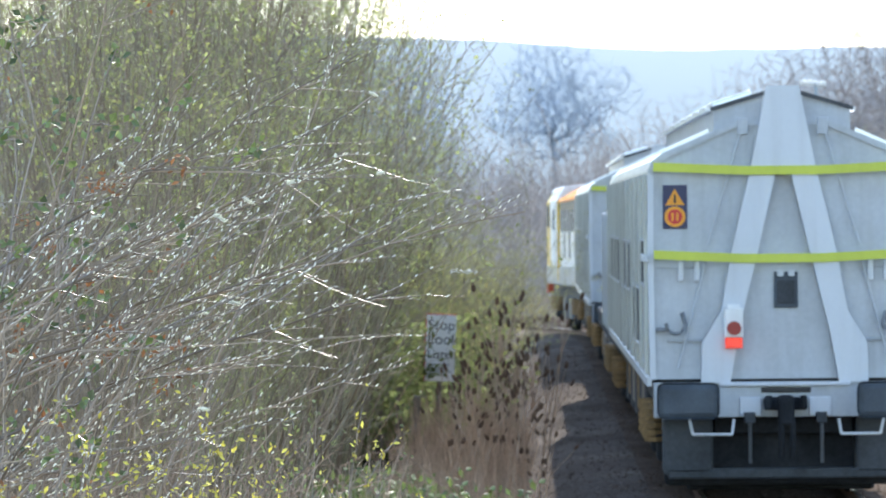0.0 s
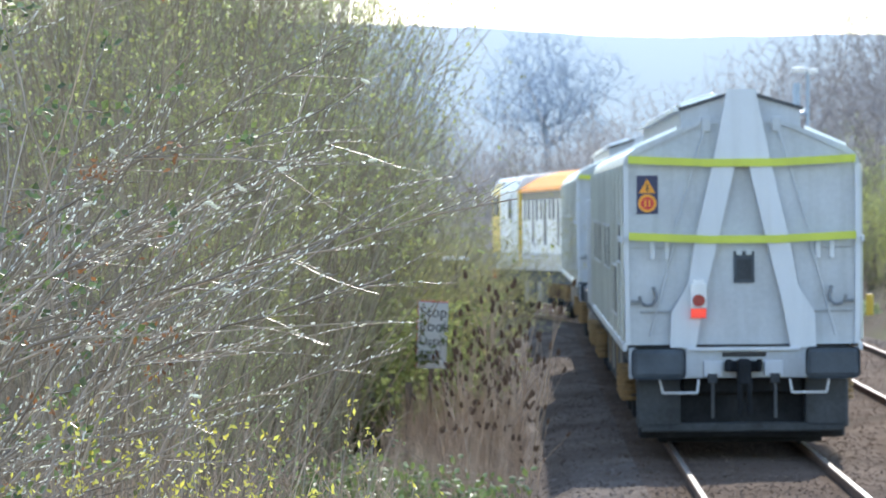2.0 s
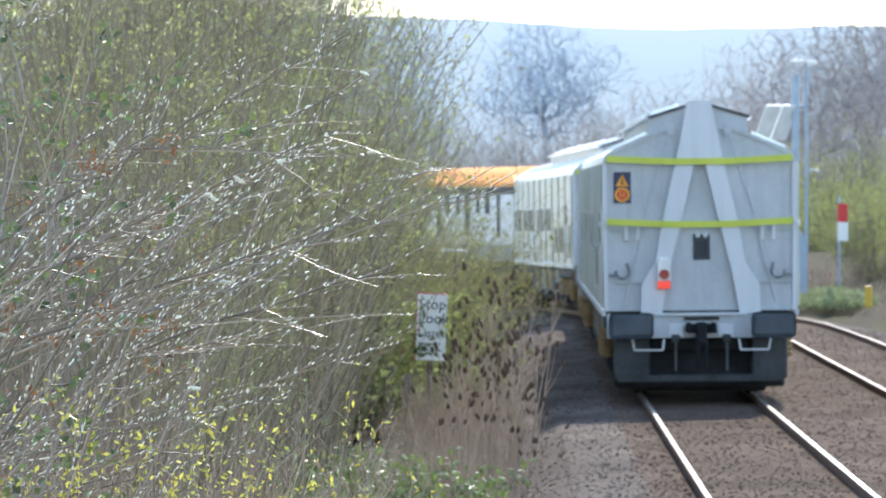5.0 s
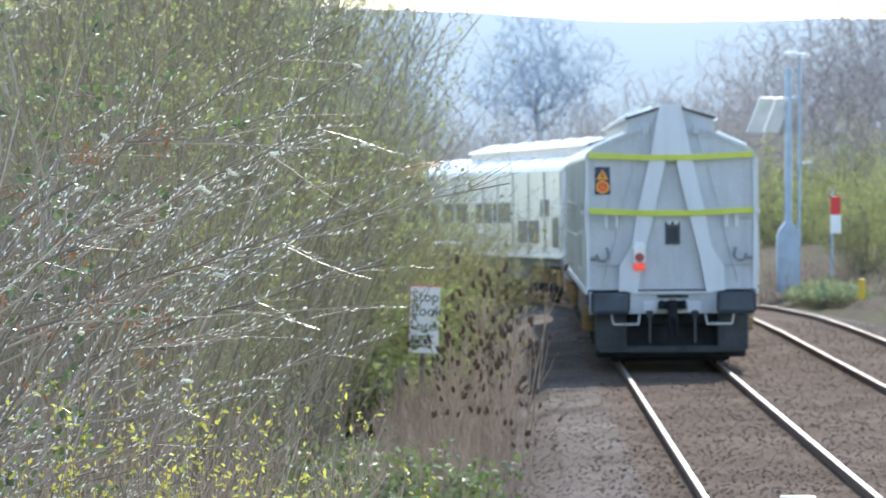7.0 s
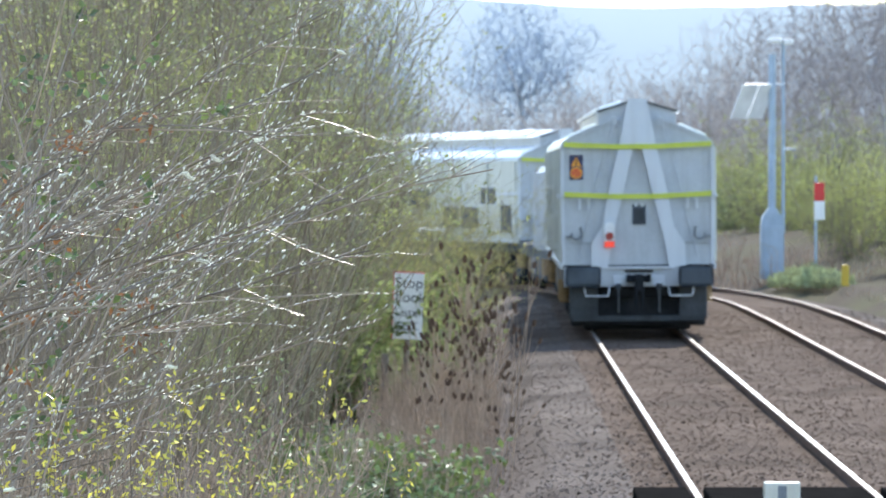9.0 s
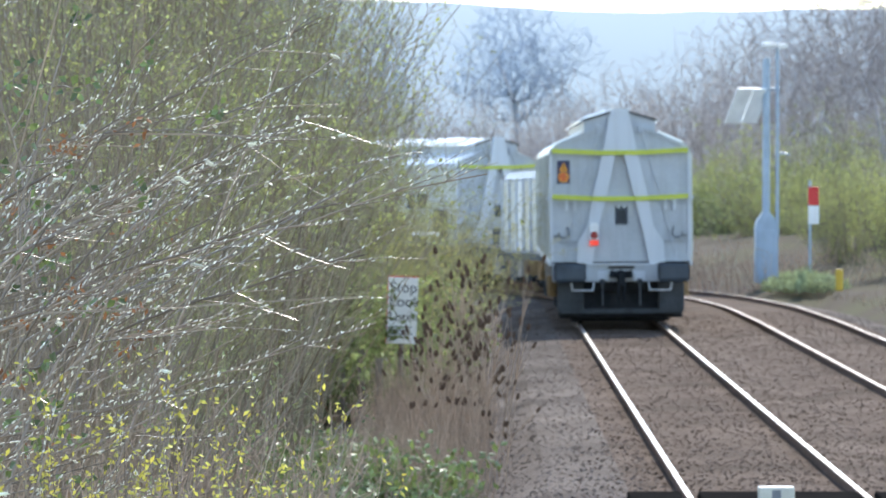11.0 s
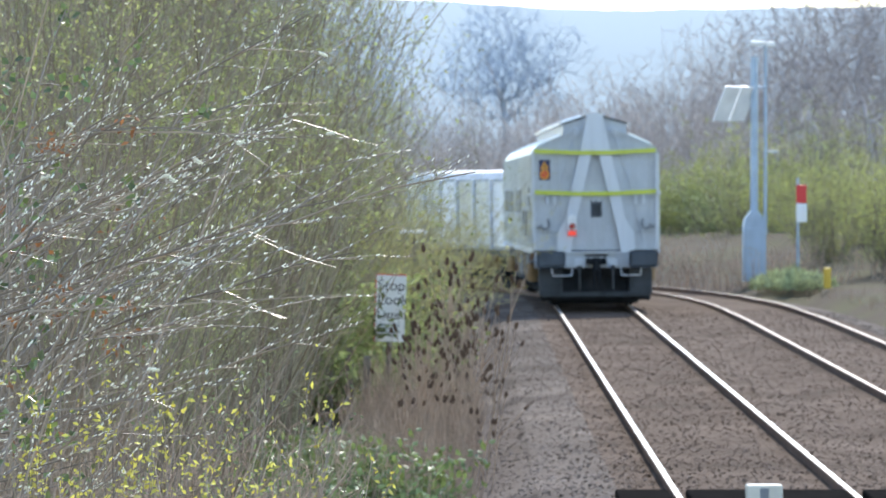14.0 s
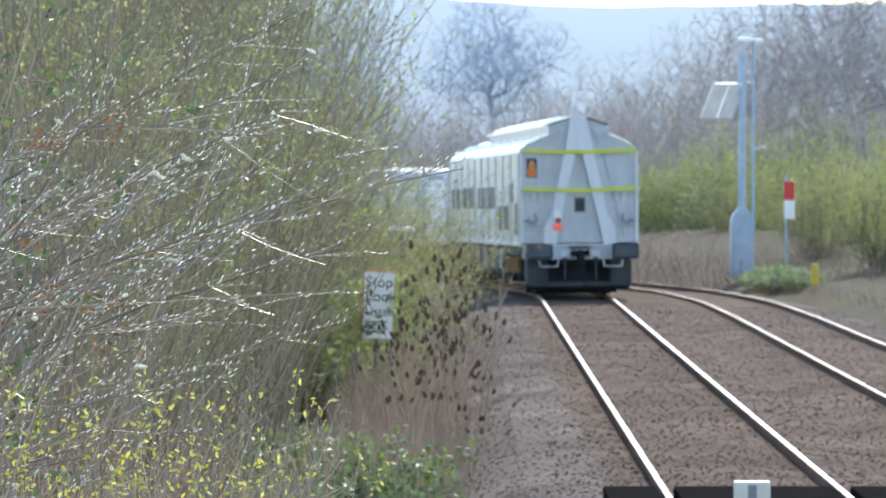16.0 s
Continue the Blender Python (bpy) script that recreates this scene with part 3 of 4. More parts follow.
def low_wagon():
    """17 m, with a pale ribbed box over its rear half and an open deck ahead; its rear bogie's pivot is at y = 0."""
    c = thing("ribbed_wagon", "pale grey wagon with a ribbed box and an open deck", "railway wagon", "wagons of the train")
    y0, y1, ye = -2.2, 14.8, 6.0
    prism("body", [(-1.12, 0.98), (-1.14, 2.72), (-1.0, 2.88), (0, 2.96), (1.0, 2.88), (1.14, 2.72), (1.12, 0.98)], y0, ye, M["dirty"], c)
    for k in range(7):
        y = y0 + 0.05 + k * 1.33
        for s in (-1, 1):
            box("rib", s * 1.13, s * 1.20, y, y + 0.13, 1.0, 2.72, M["brace"], c, 0.012)
    for k in range(6):
        y = y0 + 0.25 + k * 1.33
        for s in (-1, 1):
            box("side_panel", s * 1.13, s * 1.155, y, y + 1.05, 1.05, 2.66, (M["white"], M["cream"], M["side"])[(k * 2) % 3], c, 0.01)
    # a brown slab added in place of the dark brown gap ahead
    box("front_frame", -1.12, 1.12, ye, ye + 0.25, 1.0, 2.80, M["rust"], c, 0.02)
    box("deck", -1.14, 1.14, ye + 0.25, y1, 0.98, 1.10, M["under"], c, 0.02)
    for k in range(3):
        box("deck_case", -0.9 + 0.1 * k, 0.9 - 0.15 * k, ye + 1.2 + k * 2.4, ye + 2.8 + k * 2.4, 1.10, 1.45 + 0.1 * (k % 2), (M["dirty"], M["under"])[k % 2], c, 0.03)
    box("underframe", -1.12, 1.12, y0, y1, 0.78, 0.98, M["under"], c, 0.02)
    # here too a single black box is added to fill the space underneath
    box("tank", -0.85, 0.85, y0 + 3.9, y1 - 3.9, 0.24, 0.80, M["gear"], c, 0.05, "black box filling the band of underfloor gear")
    for s in (-1, 1):
        box("buffer", s * 0.85 - 0.25, s * 0.85 + 0.25, y0 - 0.4, y0, 0.82, 1.1, M["buffer"], c, 0.03)
        for k in range(8):
            box("equipment_case", s * 0.7, s * 1.15, y0 + 3.6 + k * 1.05, y0 + 4.2 + 0.25 * (k % 3) + k * 1.05, 0.33 + 0.08 * (k % 2), 0.80, (M["under"], M["pale_concrete"], M["under"], M["ochre"])[k % 4], c, 0.03)
    bogie(c, 0.0)
    bogie(c, 12.6)
    return c


def locomotive():
    """13 m; an orange-roofed engine house with a yellow cab at the far end."""
    c = thing("locomotive", "orange-roofed locomotive with white engine house and yellow cab", "locomotive")
    y0, y1 = -2.0, 11.0
    side = [(-1.28, 1.15), (-1.28, 3.05), (-1.22, 3.12)]
    body = prism("engine_house", side + [(-x, z) for x, z in reversed(side)], y0, y0 + 8.0, M["white"], c)
    roof, n = [(-1.33, 3.04), (-1.25, 3.14), (-0.75, 3.42), (-0.25, 3.56), (0.25, 3.56), (0.75, 3.42), (1.25, 3.14), (1.33, 3.04)], 8
    ring = [(x, y0 - 0.05, min(z, 3.14)) for x, z in roof] + [(x, y0 + 1.5, z) for x, z in roof] + [(x, y0 + 8.1, z) for x, z in roof]
    faces = [(j * n + i, j * n + i + 1, j * n + n + i + 1, j * n + n + i) for j in range(2) for i in range(n - 1)]
    put("orange_roof", ring, faces + [tuple(range(n)), tuple(range(3 * n - 1, 2 * n - 1, -1))], M["orange"], c, "orange roof with a hipped end")
    # a solid dark strip stands in for the shade under the eaves
    box("eaves_shadow_band", -1.285, 1.285, y0 - 0.02, y0 + 8.02, 2.84, 3.03, M["glass"], c, 0.01)
    for k in range(9):
        z0 = 2.35 if k % 3 else 1.75
        box("louvre", -1.295, -1.275, y0 + 0.9 + k * 0.72, y0 + 1.12 + k * 0.72 + 0.1 * (k % 2), z0, 2.86, M["glass"], body, 0.006)
    for y in (y0 + 7.4,):
        box("yellow_post", -1.33, -1.27, y, y + 0.28, 1.2, 3.1, M["yellow"], c, 0.015)
    box("grey_skirt", -1.31, 1.31, y0, y1, 1.12, 1.55, M["dirty"], c, 0.03)
    cab = prism("cab", [(-1.30, 1.55), (-1.30, 3.1), (-1.15, 3.36), (0, 3.50), (1.15, 3.36), (1.30, 3.1), (1.30, 1.55)], y0 + 8.15, y1 - 1.6, M["white"], c)
    prism("cab_end", [(-1.30, 1.55), (-1.30, 3.1), (-1.15, 3.36), (0, 3.50), (1.15, 3.36), (1.30, 3.1), (1.30, 1.55)], y1 - 1.6, y1, M["yellow"], c)
    box("cab_window", -1.325, -1.295, y0 + 11.7, y0 + 12.7, 2.5, 3.02, M["glass"], cab, 0.01)
    box("cab_door", -1.325, -1.295, y0 + 8.9, y0 + 9.7, 1.6, 3.0, M["white"], cab, 0.01)
    box("cab_door_window", -1.34, -1.32, y0 + 9.05, y0 + 9.55, 2.4, 2.9, M["glass"], cab, 0.01)
    prism("cab_roof", [(-1.2, 3.33), (-1.1, 3.44), (0, 3.58), (1.1, 3.44), (1.2, 3.33), (0, 3.48)], y0 + 8.2, y1, M["white"], c)
    box("red_beam", -1.3, 1.3, y1 - 0.1, y1 + 0.15, 0.9, 1.3, M["red"], c, 0.02)
    box("underframe", -1.15, 1.15, y0, y1, 0.82, 1.13, M["under"], c, 0.02)
    for k in range(4):
        box("equipment_case", -1.2, -0.7, y0 + 3.4 + k * 1.15, y0 + 4.2 + k * 1.15, 0.35, 0.85, (M["under"], M["pale_concrete"])[k % 2], c, 0.03)
    bogie(c, 0.0)
    bogie(c, 9.0)
    return c


rear_wagon = cabin_wagon("grey cabin wagon with braced end, lime bands and tail lamp", True)
middle_wagon = low_wagon()
front_wagon = cabin_wagon("grey cabin wagon with bright roof, coupled ahead of the ribbed wagon", False)
engine = locomotive()
for wagon in (rear_wagon, middle_wagon, front_wagon, engine):
    wagon.scale = (1.025, 1, 1)
# wagon, metres from the train's rear end to its own, from there to its origin, and to the two points that follow the rails
TRAIN = ((rear_wagon, 0.0, 2.5, 1.5, 17.0), (middle_wagon, 20.0, 2.2, 1.5, 15.5), (front_wagon, 38.0, 2.5, 1.5, 17.0), (engine, 57.0, 2.0, 1.5, 11.0))
# seconds, and metres along the line to the train's rear end
TRAVEL = [(0.0, 43.9), (1.0, 47.1), (2.0, 50.3), (3.0, 53.6), (4.0, 57.2), (5.0, 61.3), (6.0, 65.2), (7.0, 69.3), (8.0, 73.4), (9.0, 77.3),
          (10.0, 80.8), (11.0, 83.9), (12.0, 87.3), (13.0, 90.6), (14.0, 93.9), (15.0, 97.2), (16.0, 100.5)]


def rear_at(t):
    return float(np.interp(t, [a for a, _ in TRAVEL], [b for _, b in TRAVEL]))


def vehicle_pose(s, origin, near, far):
    a, b = on_track(s + near)[0], on_track(s + far)[0]
    d = (b - a).normalized()
    p = a + d * (origin - near)
    return Matrix.Translation(p) @ Matrix.Rotation(math.atan2(-d.x, d.y), 4, "Z") @ Matrix.Rotation(math.asin(d.z), 4, "X") @ Matrix.Rotation(radians(-0.5), 4, "Y")


# ---- lineside posts and signs ----
def solar_mast():
    c = thing("solar_mast", "galvanised lineside mast with solar panels and base cabinet", "mast")
    x, y, z = 7.45, 122.0, -0.12
    prism("base_cabinet", [(-0.30, 0), (-0.30, 1.45), (-0.26, 1.62), (-0.10, 1.85), (0.10, 1.85), (0.26, 1.62), (0.30, 1.45), (0.30, 0)], y - 0.28, y + 0.28, M["galv"], c, m=Matrix.Translation((x, 0, z)))
    box("cabinet_door", x - 0.24, x + 0.24, y - 0.30, y - 0.275, z + 0.15, z + 1.4, M["galv"], c, 0.01)
    rod("mast", [(x, y, z + 1.8), (x, y, z + 5.9)], 0.10, M["galv"], c, sides=8)
    rod("lamp_pole", [(x + 0.30, y + 0.1, z + 1.2), (x + 0.30, y + 0.1, z + 6.25)], 0.045, M["galv"], c)
    rod("step_bolt", [(x + 0.25, y + 0.1, z + 3.4), (x + 0.62, y + 0.1, z + 3.4)], 0.025, M["galv"], c)
    p = Matrix.Translation((x - 0.52, y - 0.15, z + 4.66)) @ Matrix.Rotation(radians(37), 4, "Z") @ Matrix.Rotation(radians(-60), 4, "X")
    for dx in (-0.28, 0.28):
        box("solar_panel", dx - 0.265, dx + 0.265, -0.52, 0.52, -0.02, 0.02, M["panel"], c, 0.008, m=p)
    rod("panel_arm", [(x - 0.7, y - 0.05, z + 5.1), (x + 0.35, y - 0.05, z + 5.1)], 0.03, M["galv"], c)
    bm = bmesh.new()
    add_box(bm, x - 0.12, x + 0.26, y - 0.15, y + 0.1, z + 6.2, z + 6.32, 0.03)
    add_box(bm, x + 0.30, x + 0.55, y - 0.12, y + 0.1, z + 6.16, z + 6.30, 0.03)
    part("lamp_head", bm, M["white"], c, "white lamp heads")


def marker_board():
    c = thing("marker_board", "red and white lineside board on a thin post", "railway sign")
    x, y = 8.33, 117.0
    rod("post", [(x - 0.08, y, 0.0), (x - 0.08, y, 2.6)], 0.035, M["galv"], c)
    box("red_board", x - 0.13, x + 0.13, y - 0.09, y - 0.05, 1.96, 2.42, M["red"], c, 0.01)
    box("white_board", x - 0.13, x + 0.14, y - 0.09, y - 0.05, 1.48, 1.95, M["white"], c, 0.01)
    c2 = thing("yellow_marker_post", "short yellow marker post in the grass", "marker")
    box("post", 8.60, 8.78, 113.0, 113.1, -0.1, 0.42, M["yellow"], c2, 0.02)
    c3 = thing("grass_mound", "bright green grass mound below the red and white board", "grass", kind="stuff")
    rnd, so = random.Random(8), Soup()
    for _ in range(4200):
        a, q = rnd.uniform(0, 6.28), math.sqrt(rnd.random())
        px, py = 8.1 + 1.05 * q * math.cos(a), 116.4 + 2.2 * q * math.sin(a)
        h = 0.05 + 0.45 * (1 - q) ** 0.6
        so.leaf(Vector((px, py, -0.15 + h * rnd.uniform(0.3, 1))), rnd.uniform(0.03, 0.07), rnd, 0, 3)
    so.make("grass", M["grass"], c3)


def text_part(name, body, size, mat, parent, m):
    cu = bpy.data.curves.new(name, "FONT")
    cu.body, cu.size, cu.extrude = body, size, 0.002
    tmp = new(name, cu)
    bpy.context.view_layer.update()
    me = bpy.data.meshes.new_from_object(tmp.evaluated_get(bpy.context.evaluated_depsgraph_get()))
    bpy.data.objects.remove(tmp)
    me.materials.clear()
    me.materials.append(mat)
    ob = new(name, me)
    ob.parent = parent
    ob.matrix_basis = m
    return ob


def crossing_sign():
    c = thing("crossing_sign", "white crossing warning sign with red edge on a post", "sign")
    base = pose(-1.10, 62.0, 0.46, 0, 2.2, 0)
    c.matrix_basis = base
    bd = box("board", -0.20, 0.20, -0.012, 0.012, 0, 0.89, M["white"], c, 0.006)
    box("red_edge", -0.205, 0.205, -0.015, 0.015, 0.89, 0.905, M["red"], c, 0.003)
    box("red_edge", -0.212, -0.20, -0.015, 0.015, 0.0, 0.905, M["red"], c, 0.003)
    rod("post", [(0, 0.05, -1.1), (0, 0.05, 0.85)], 0.035, M["bark"], c)
    turn = Matrix.Rotation(radians(90), 4, "X")
    for word, z in (("Stop", 0.69), ("Look", 0.50), ("Listen", 0.31)):
        text_part("word", word, 0.20 if word != "Listen" else 0.165, M["black"], c, Matrix.Translation((-0.18, -0.014, z)) @ turn)
    for z, w in ((0.215, 0.30), (0.17, 0.26), (0.125, 0.32), (0.08, 0.24)):
        box("text_bar", -0.17, -0.17 + w, -0.016, -0.012, z, z + 0.018, M["dark_grey"], c, 0.002)


solar_mast()
marker_board()
crossing_sign()


def lineside_marks():
    c = thing("capped_post", "weathered post with a white cap board", "marker")
    box("cap", -1.17, -0.73, 75.85, 76.15, 1.72, 1.78, M["white"], c, 0.02)
    rod("post", [(-0.95, 76.0, -0.7), (-0.95, 76.0, 1.73)], 0.03, M["bark"], c)
    for x, y, h in ((-1.62, 61.5, 0.42), (-1.38, 61.2, 0.30), (-1.9, 61.8, 0.36)):
        p = thing("fence_post", "old weathered grey wooden fence post", "post", "old fence posts")
        box("post", x - 0.05, x + 0.05, y - 0.05, y + 0.05, -0.7, h, M["bark"], p, 0.012)


lineside_marks()


# ---- distance ----
def hill():
    v, f = [], []
    n = 140
    for i in range(n + 1):
        x = -900 + 1800 * i / n
        top = float(np.interp(x, [-900, -260, -100, -30, 40, 130, 200, 420, 900], [140, 158, 154, 152, 147, 143, 145, 147, 135])) + 0.9 * noise.noise((x * 0.09, 0, 0)) + 1.2 * noise.noise((x * 0.02, 4, 0))
        v += [(x, 3700, -20), (x, 3900, top * 0.7), (x, 4000, top), (x, 4100, top * 0.9)]
    for i in range(n):
        for j in range(3):
            f.append((i * 4 + j, i * 4 + 4 + j, i * 4 + 5 + j, i * 4 + 1 + j))
    tagged(put("backdrop", v, f, M["hill"], smooth=True), "wooded hill ridge far away, its blue haze a painted glow", "hill", kind="structure")


hill()


# ---- plants ----
def branchy(so, rnd, p, d, length, r, level, mi=0, kids=5, wobble=0.1, lift=0.05, spread=0.7, shrink=0.55, tip=0.35, leaf=None, n=5, sides=3, least=0.0):
    """A limb with its side limbs; leaf: (material index, count, size, least height) along the last twigs."""
    n = n if level else max(2, n // 2)
    pts = bend(p, d, length, rnd, n, wobble, lift)
    so.tube(pts, r, max(least, r * tip), sides if level > 1 else 3, mi + (2 if so.split and level else 0))
    if leaf and level <= 1:
        for q in pts[1:]:
            if q.z < leaf[3] * rnd.uniform(0.6, 1.4):
                continue
            for _ in range(leaf[1] * (1 if level else 2)):
                so.leaf(q + Vector((rnd.gauss(0, 1), rnd.gauss(0, 1), rnd.gauss(0, 1))) * leaf[2] * 1.6, leaf[2] * rnd.uniform(0.6, 1.3), rnd, leaf[0])
    if level <= 0:
        return
    for k in range(kids):
        i = rnd.randint(1, n)
        a = pts[i]
        way = (pts[i] - pts[i - 1]).normalized()
        side = Vector((rnd.gauss(0, 1), rnd.gauss(0, 1), rnd.gauss(0, 0.6))).normalized()
        branchy(so, rnd, a, way * (1 - spread * 0.5) + side * spread, length * shrink * rnd.uniform(0.7, 1.25), max(least, r * (1 - 0.6 * i / n) * 0.6), level - 1,
                mi, kids, wobble, lift, spread, shrink, tip, leaf, n, sides, least)


def grown_tree(name, label, seed, height, width, r, mat, points=500, least=0.02, low=0.30, lumps=0.35, twigs=2, group=""):
    """A bare tree whose limbs grow out to points strewn through an uneven domed crown; limbs thicken towards the trunk."""
    rnd = random.Random(seed)
    c = thing(name, label, "tree", group)
    base = bend(Vector((0, 0, -0.4)), Vector((rnd.gauss(0, 0.06), rnd.gauss(0, 0.06), 1)), height * (low + 0.08), rnd, 5, 0.05, 0.05)
    goals, mid = [], height * (low + (1 - low) * 0.42)
    while len(goals) < points:
        d = Vector((rnd.gauss(0, 1), rnd.gauss(0, 1), rnd.gauss(0, 1))).normalized()
        q = rnd.random() ** 0.33 * (1 - lumps * 0.5 + lumps * noise.noise(d * 1.7 + Vector((seed * 3.1, 0, 0))))
        up = height - mid if d.z > 0 else (mid - height * low) * 0.9
        goals.append(Vector((d.x * width * q, d.y * width * q, mid + d.z * up * q)))
    goals.sort(key=lambda p: (p - base[-1]).length)
    at = np.zeros((len(base) + points, 3))
    at[:len(base)] = [tuple(p) for p in base]
    run = np.zeros(len(base) + points)
    up_to, count = [max(0, i - 1) for i in range(len(base))], len(base)
    for p in goals:
        gap = np.linalg.norm(at[2:count] - np.array(p), axis=1)
        k = 2 + int(np.argmin(gap + 0.22 * run[2:count]))
        at[count], run[count] = tuple(p), run[k] + gap[k - 2]
        up_to.append(k)
        count += 1
    load = np.zeros(count)
    leafless = np.ones(count, bool)
    for i in range(1, count):
        leafless[up_to[i]] = False
    thick = np.zeros(count)
    for i in range(count - 1, 0, -1):
        thick[i] = max(least, load[i] ** (1 / 2.4))
        load[up_to[i]] += thick[i] ** 2.4
    fit = min(1.0, r / max(least, thick[1]))
    trunk, crown = Soup(), Soup()
    trunk.tube(base, r, max(least, thick[len(base) - 1] * fit), 8)
    for i in range(len(base), count):
        a, b = Vector(at[up_to[i]]), Vector(at[i])
        m = a.lerp(b, 0.5) + Vector((rnd.gauss(0, 1), rnd.gauss(0, 1), rnd.gauss(0.5, 1))) * (b - a).length * 0.09
        w = max(least, thick[i] * fit)
        crown.tube([a, m, b], w * 1.15, w, 5 if w > least * 3 else 3)
        for _ in range(twigs if leafless[i] else 1):
            crown.tube(bend(b, (b - m) * 2 + Vector((rnd.gauss(0, 1), rnd.gauss(0, 1), rnd.gauss(0.4, 1))) * (b - a).length * 0.6, height * rnd.uniform(0.03, 0.07), rnd, 2, 0.2), least * 0.8, least * 0.4, 3)
    trunk.make("trunk", mat, c)
    crown.make("crown", mat, c)
    return c


def shrub(name, label, seed, height, stems, lean, twig_mat, leaf_mat=None, leaves=1, leaf_size=0.03, spread=0.5, r=0.012, category="shrub", group="", kids=7, base=0.5, least=0.0, level=1, leaf_from=-1.0, wobble=0.07, most=9.0, reach=0.30):
    """Many stems out of one foot, each with side twigs and small leaves."""
    rnd = random.Random(seed)
    c = thing(name, label, category, group)
    so = Soup()
    so.split = True
    for _ in range(stems):
        a = rnd.uniform(0, 6.283)
        q = math.sqrt(rnd.random()) * base
        d = Vector((max(-most, min(most, lean + rnd.gauss(0, spread))), rnd.gauss(0, spread), 1.0))
        branchy(so, rnd, Vector((q * math.cos(a), q * math.sin(a), -0.2)), d, height * rnd.uniform(0.7, 1.1), r * rnd.uniform(0.7, 1.3), level, 0, kids, wobble, 0.02, 0.55,
                reach, 0.35, (1, leaves, leaf_size, leaf_from) if leaf_mat else None, 6, 3, least)
    for kind, name, mat in ((2, "stem_growth", twig_mat), (0, "branchwork", twig_mat), (1, "foliage", leaf_mat)):
        piece, place = Soup(), {}
        for f, i in zip(so.f, so.i):
            if i == kind:
                piece.f.append(tuple(place.setdefault(k, len(place)) for k in f))
                piece.i.append(0)
        piece.v = [so.v[k] for k in place]
        if piece.f:
            piece.make(name, mat, c, kind="stuff")
    return c


def scatter(ob, spots, seed, size=(0.85, 1.2), grade=None):
    """The first spot takes ob itself, the others copies of it; each is turned and scaled a little."""
    rnd = random.Random(seed)
    for k, (x, y, z) in enumerate(spots):
        s = rnd.uniform(*size) * (grade(x) if grade else 1.0)
        m = Matrix.Translation((x, y, z)) @ Matrix.Rotation(rnd.uniform(0, 6.28), 4, "Z")
        c = ob
        if k:
            c = copy_thing(ob, m)
        c.matrix_basis = m @ Matrix.Diagonal((s, s, s * rnd.uniform(0.9, 1.1), 1))


# --- the distance: one large tree with haze in its twig colour, a bare wood, hedges ---
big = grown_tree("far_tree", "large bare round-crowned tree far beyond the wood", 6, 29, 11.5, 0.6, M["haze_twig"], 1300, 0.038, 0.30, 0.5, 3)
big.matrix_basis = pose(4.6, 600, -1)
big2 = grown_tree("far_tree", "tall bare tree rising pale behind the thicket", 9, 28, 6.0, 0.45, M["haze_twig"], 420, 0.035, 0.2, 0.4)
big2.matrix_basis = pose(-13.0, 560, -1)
rw = random.Random(21)
for k in range(6):
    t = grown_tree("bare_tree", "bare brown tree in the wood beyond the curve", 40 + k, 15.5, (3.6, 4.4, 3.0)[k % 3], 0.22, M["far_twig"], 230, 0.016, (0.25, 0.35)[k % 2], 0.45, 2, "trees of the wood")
    spots = []
    for j in range(10):
        x = -8 + 42 * (j * 6 + k + rw.uniform(-0.4, 0.4)) / 60
        y = rw.uniform(235, 330)
        spots.append((x, y, -0.5))
    scatter(t, spots, 60 + k, (0.85, 1.15), lambda x: float(np.interp(x, [-12, -3, 2, 7, 12, 20, 36], [0.85, 0.55, 0.48, 0.60, 0.78, 0.88, 0.90])))
for k in range(3):
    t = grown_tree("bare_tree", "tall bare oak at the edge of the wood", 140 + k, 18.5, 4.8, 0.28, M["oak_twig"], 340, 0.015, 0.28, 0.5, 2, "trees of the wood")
    scatter(t, [(13.5 + 3.6 * j + 1.2 * k + rw.uniform(-0.5, 0.5), rw.uniform(212, 250), -0.5) for j in range(4)], 160 + k, (0.68, 0.95))


def brush(name, label, seed, count, xs, ys, height, mat, r, kind="stuff", top=None):
    rnd, so = random.Random(seed), Soup()
    for _ in range(count):
        x, y = rnd.uniform(*xs), rnd.uniform(*ys)
        if from_line(x, y) < 3.2:
            continue
        h = height * rnd.uniform(0.5, 1.05) * (0.8 + 0.35 * noise.noise((x * 0.25, y * 0.05, 1))) * (0.75 if x < 3 else 1.08)
        pts = bend(Vector((x, y, -0.6)), Vector((rnd.gauss(0, 0.28), rnd.gauss(0, 0.2), 1)), h, rnd, 4, 0.14, 0.0)
        so.tube(pts, r, r * 0.4, 3)
        for _ in range(2):
            q = pts[rnd.randint(1, 4)]
            so.tube(bend(q, Vector((rnd.gauss(0, 0.7), rnd.gauss(0, 0.5), 0.8)), h * 0.35, rnd, 3, 0.15), r * 0.6, r * 0.3, 3)
    c = thing(name, label, "undergrowth", kind=kind)
    so.make("branchwork", mat, c, kind="stuff")
    return c


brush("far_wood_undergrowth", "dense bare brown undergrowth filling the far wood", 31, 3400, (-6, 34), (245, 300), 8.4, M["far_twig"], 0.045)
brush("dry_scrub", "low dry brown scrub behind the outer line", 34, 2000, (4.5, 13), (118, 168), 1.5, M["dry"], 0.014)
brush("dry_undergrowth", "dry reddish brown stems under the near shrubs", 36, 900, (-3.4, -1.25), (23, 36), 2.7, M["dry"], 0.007)
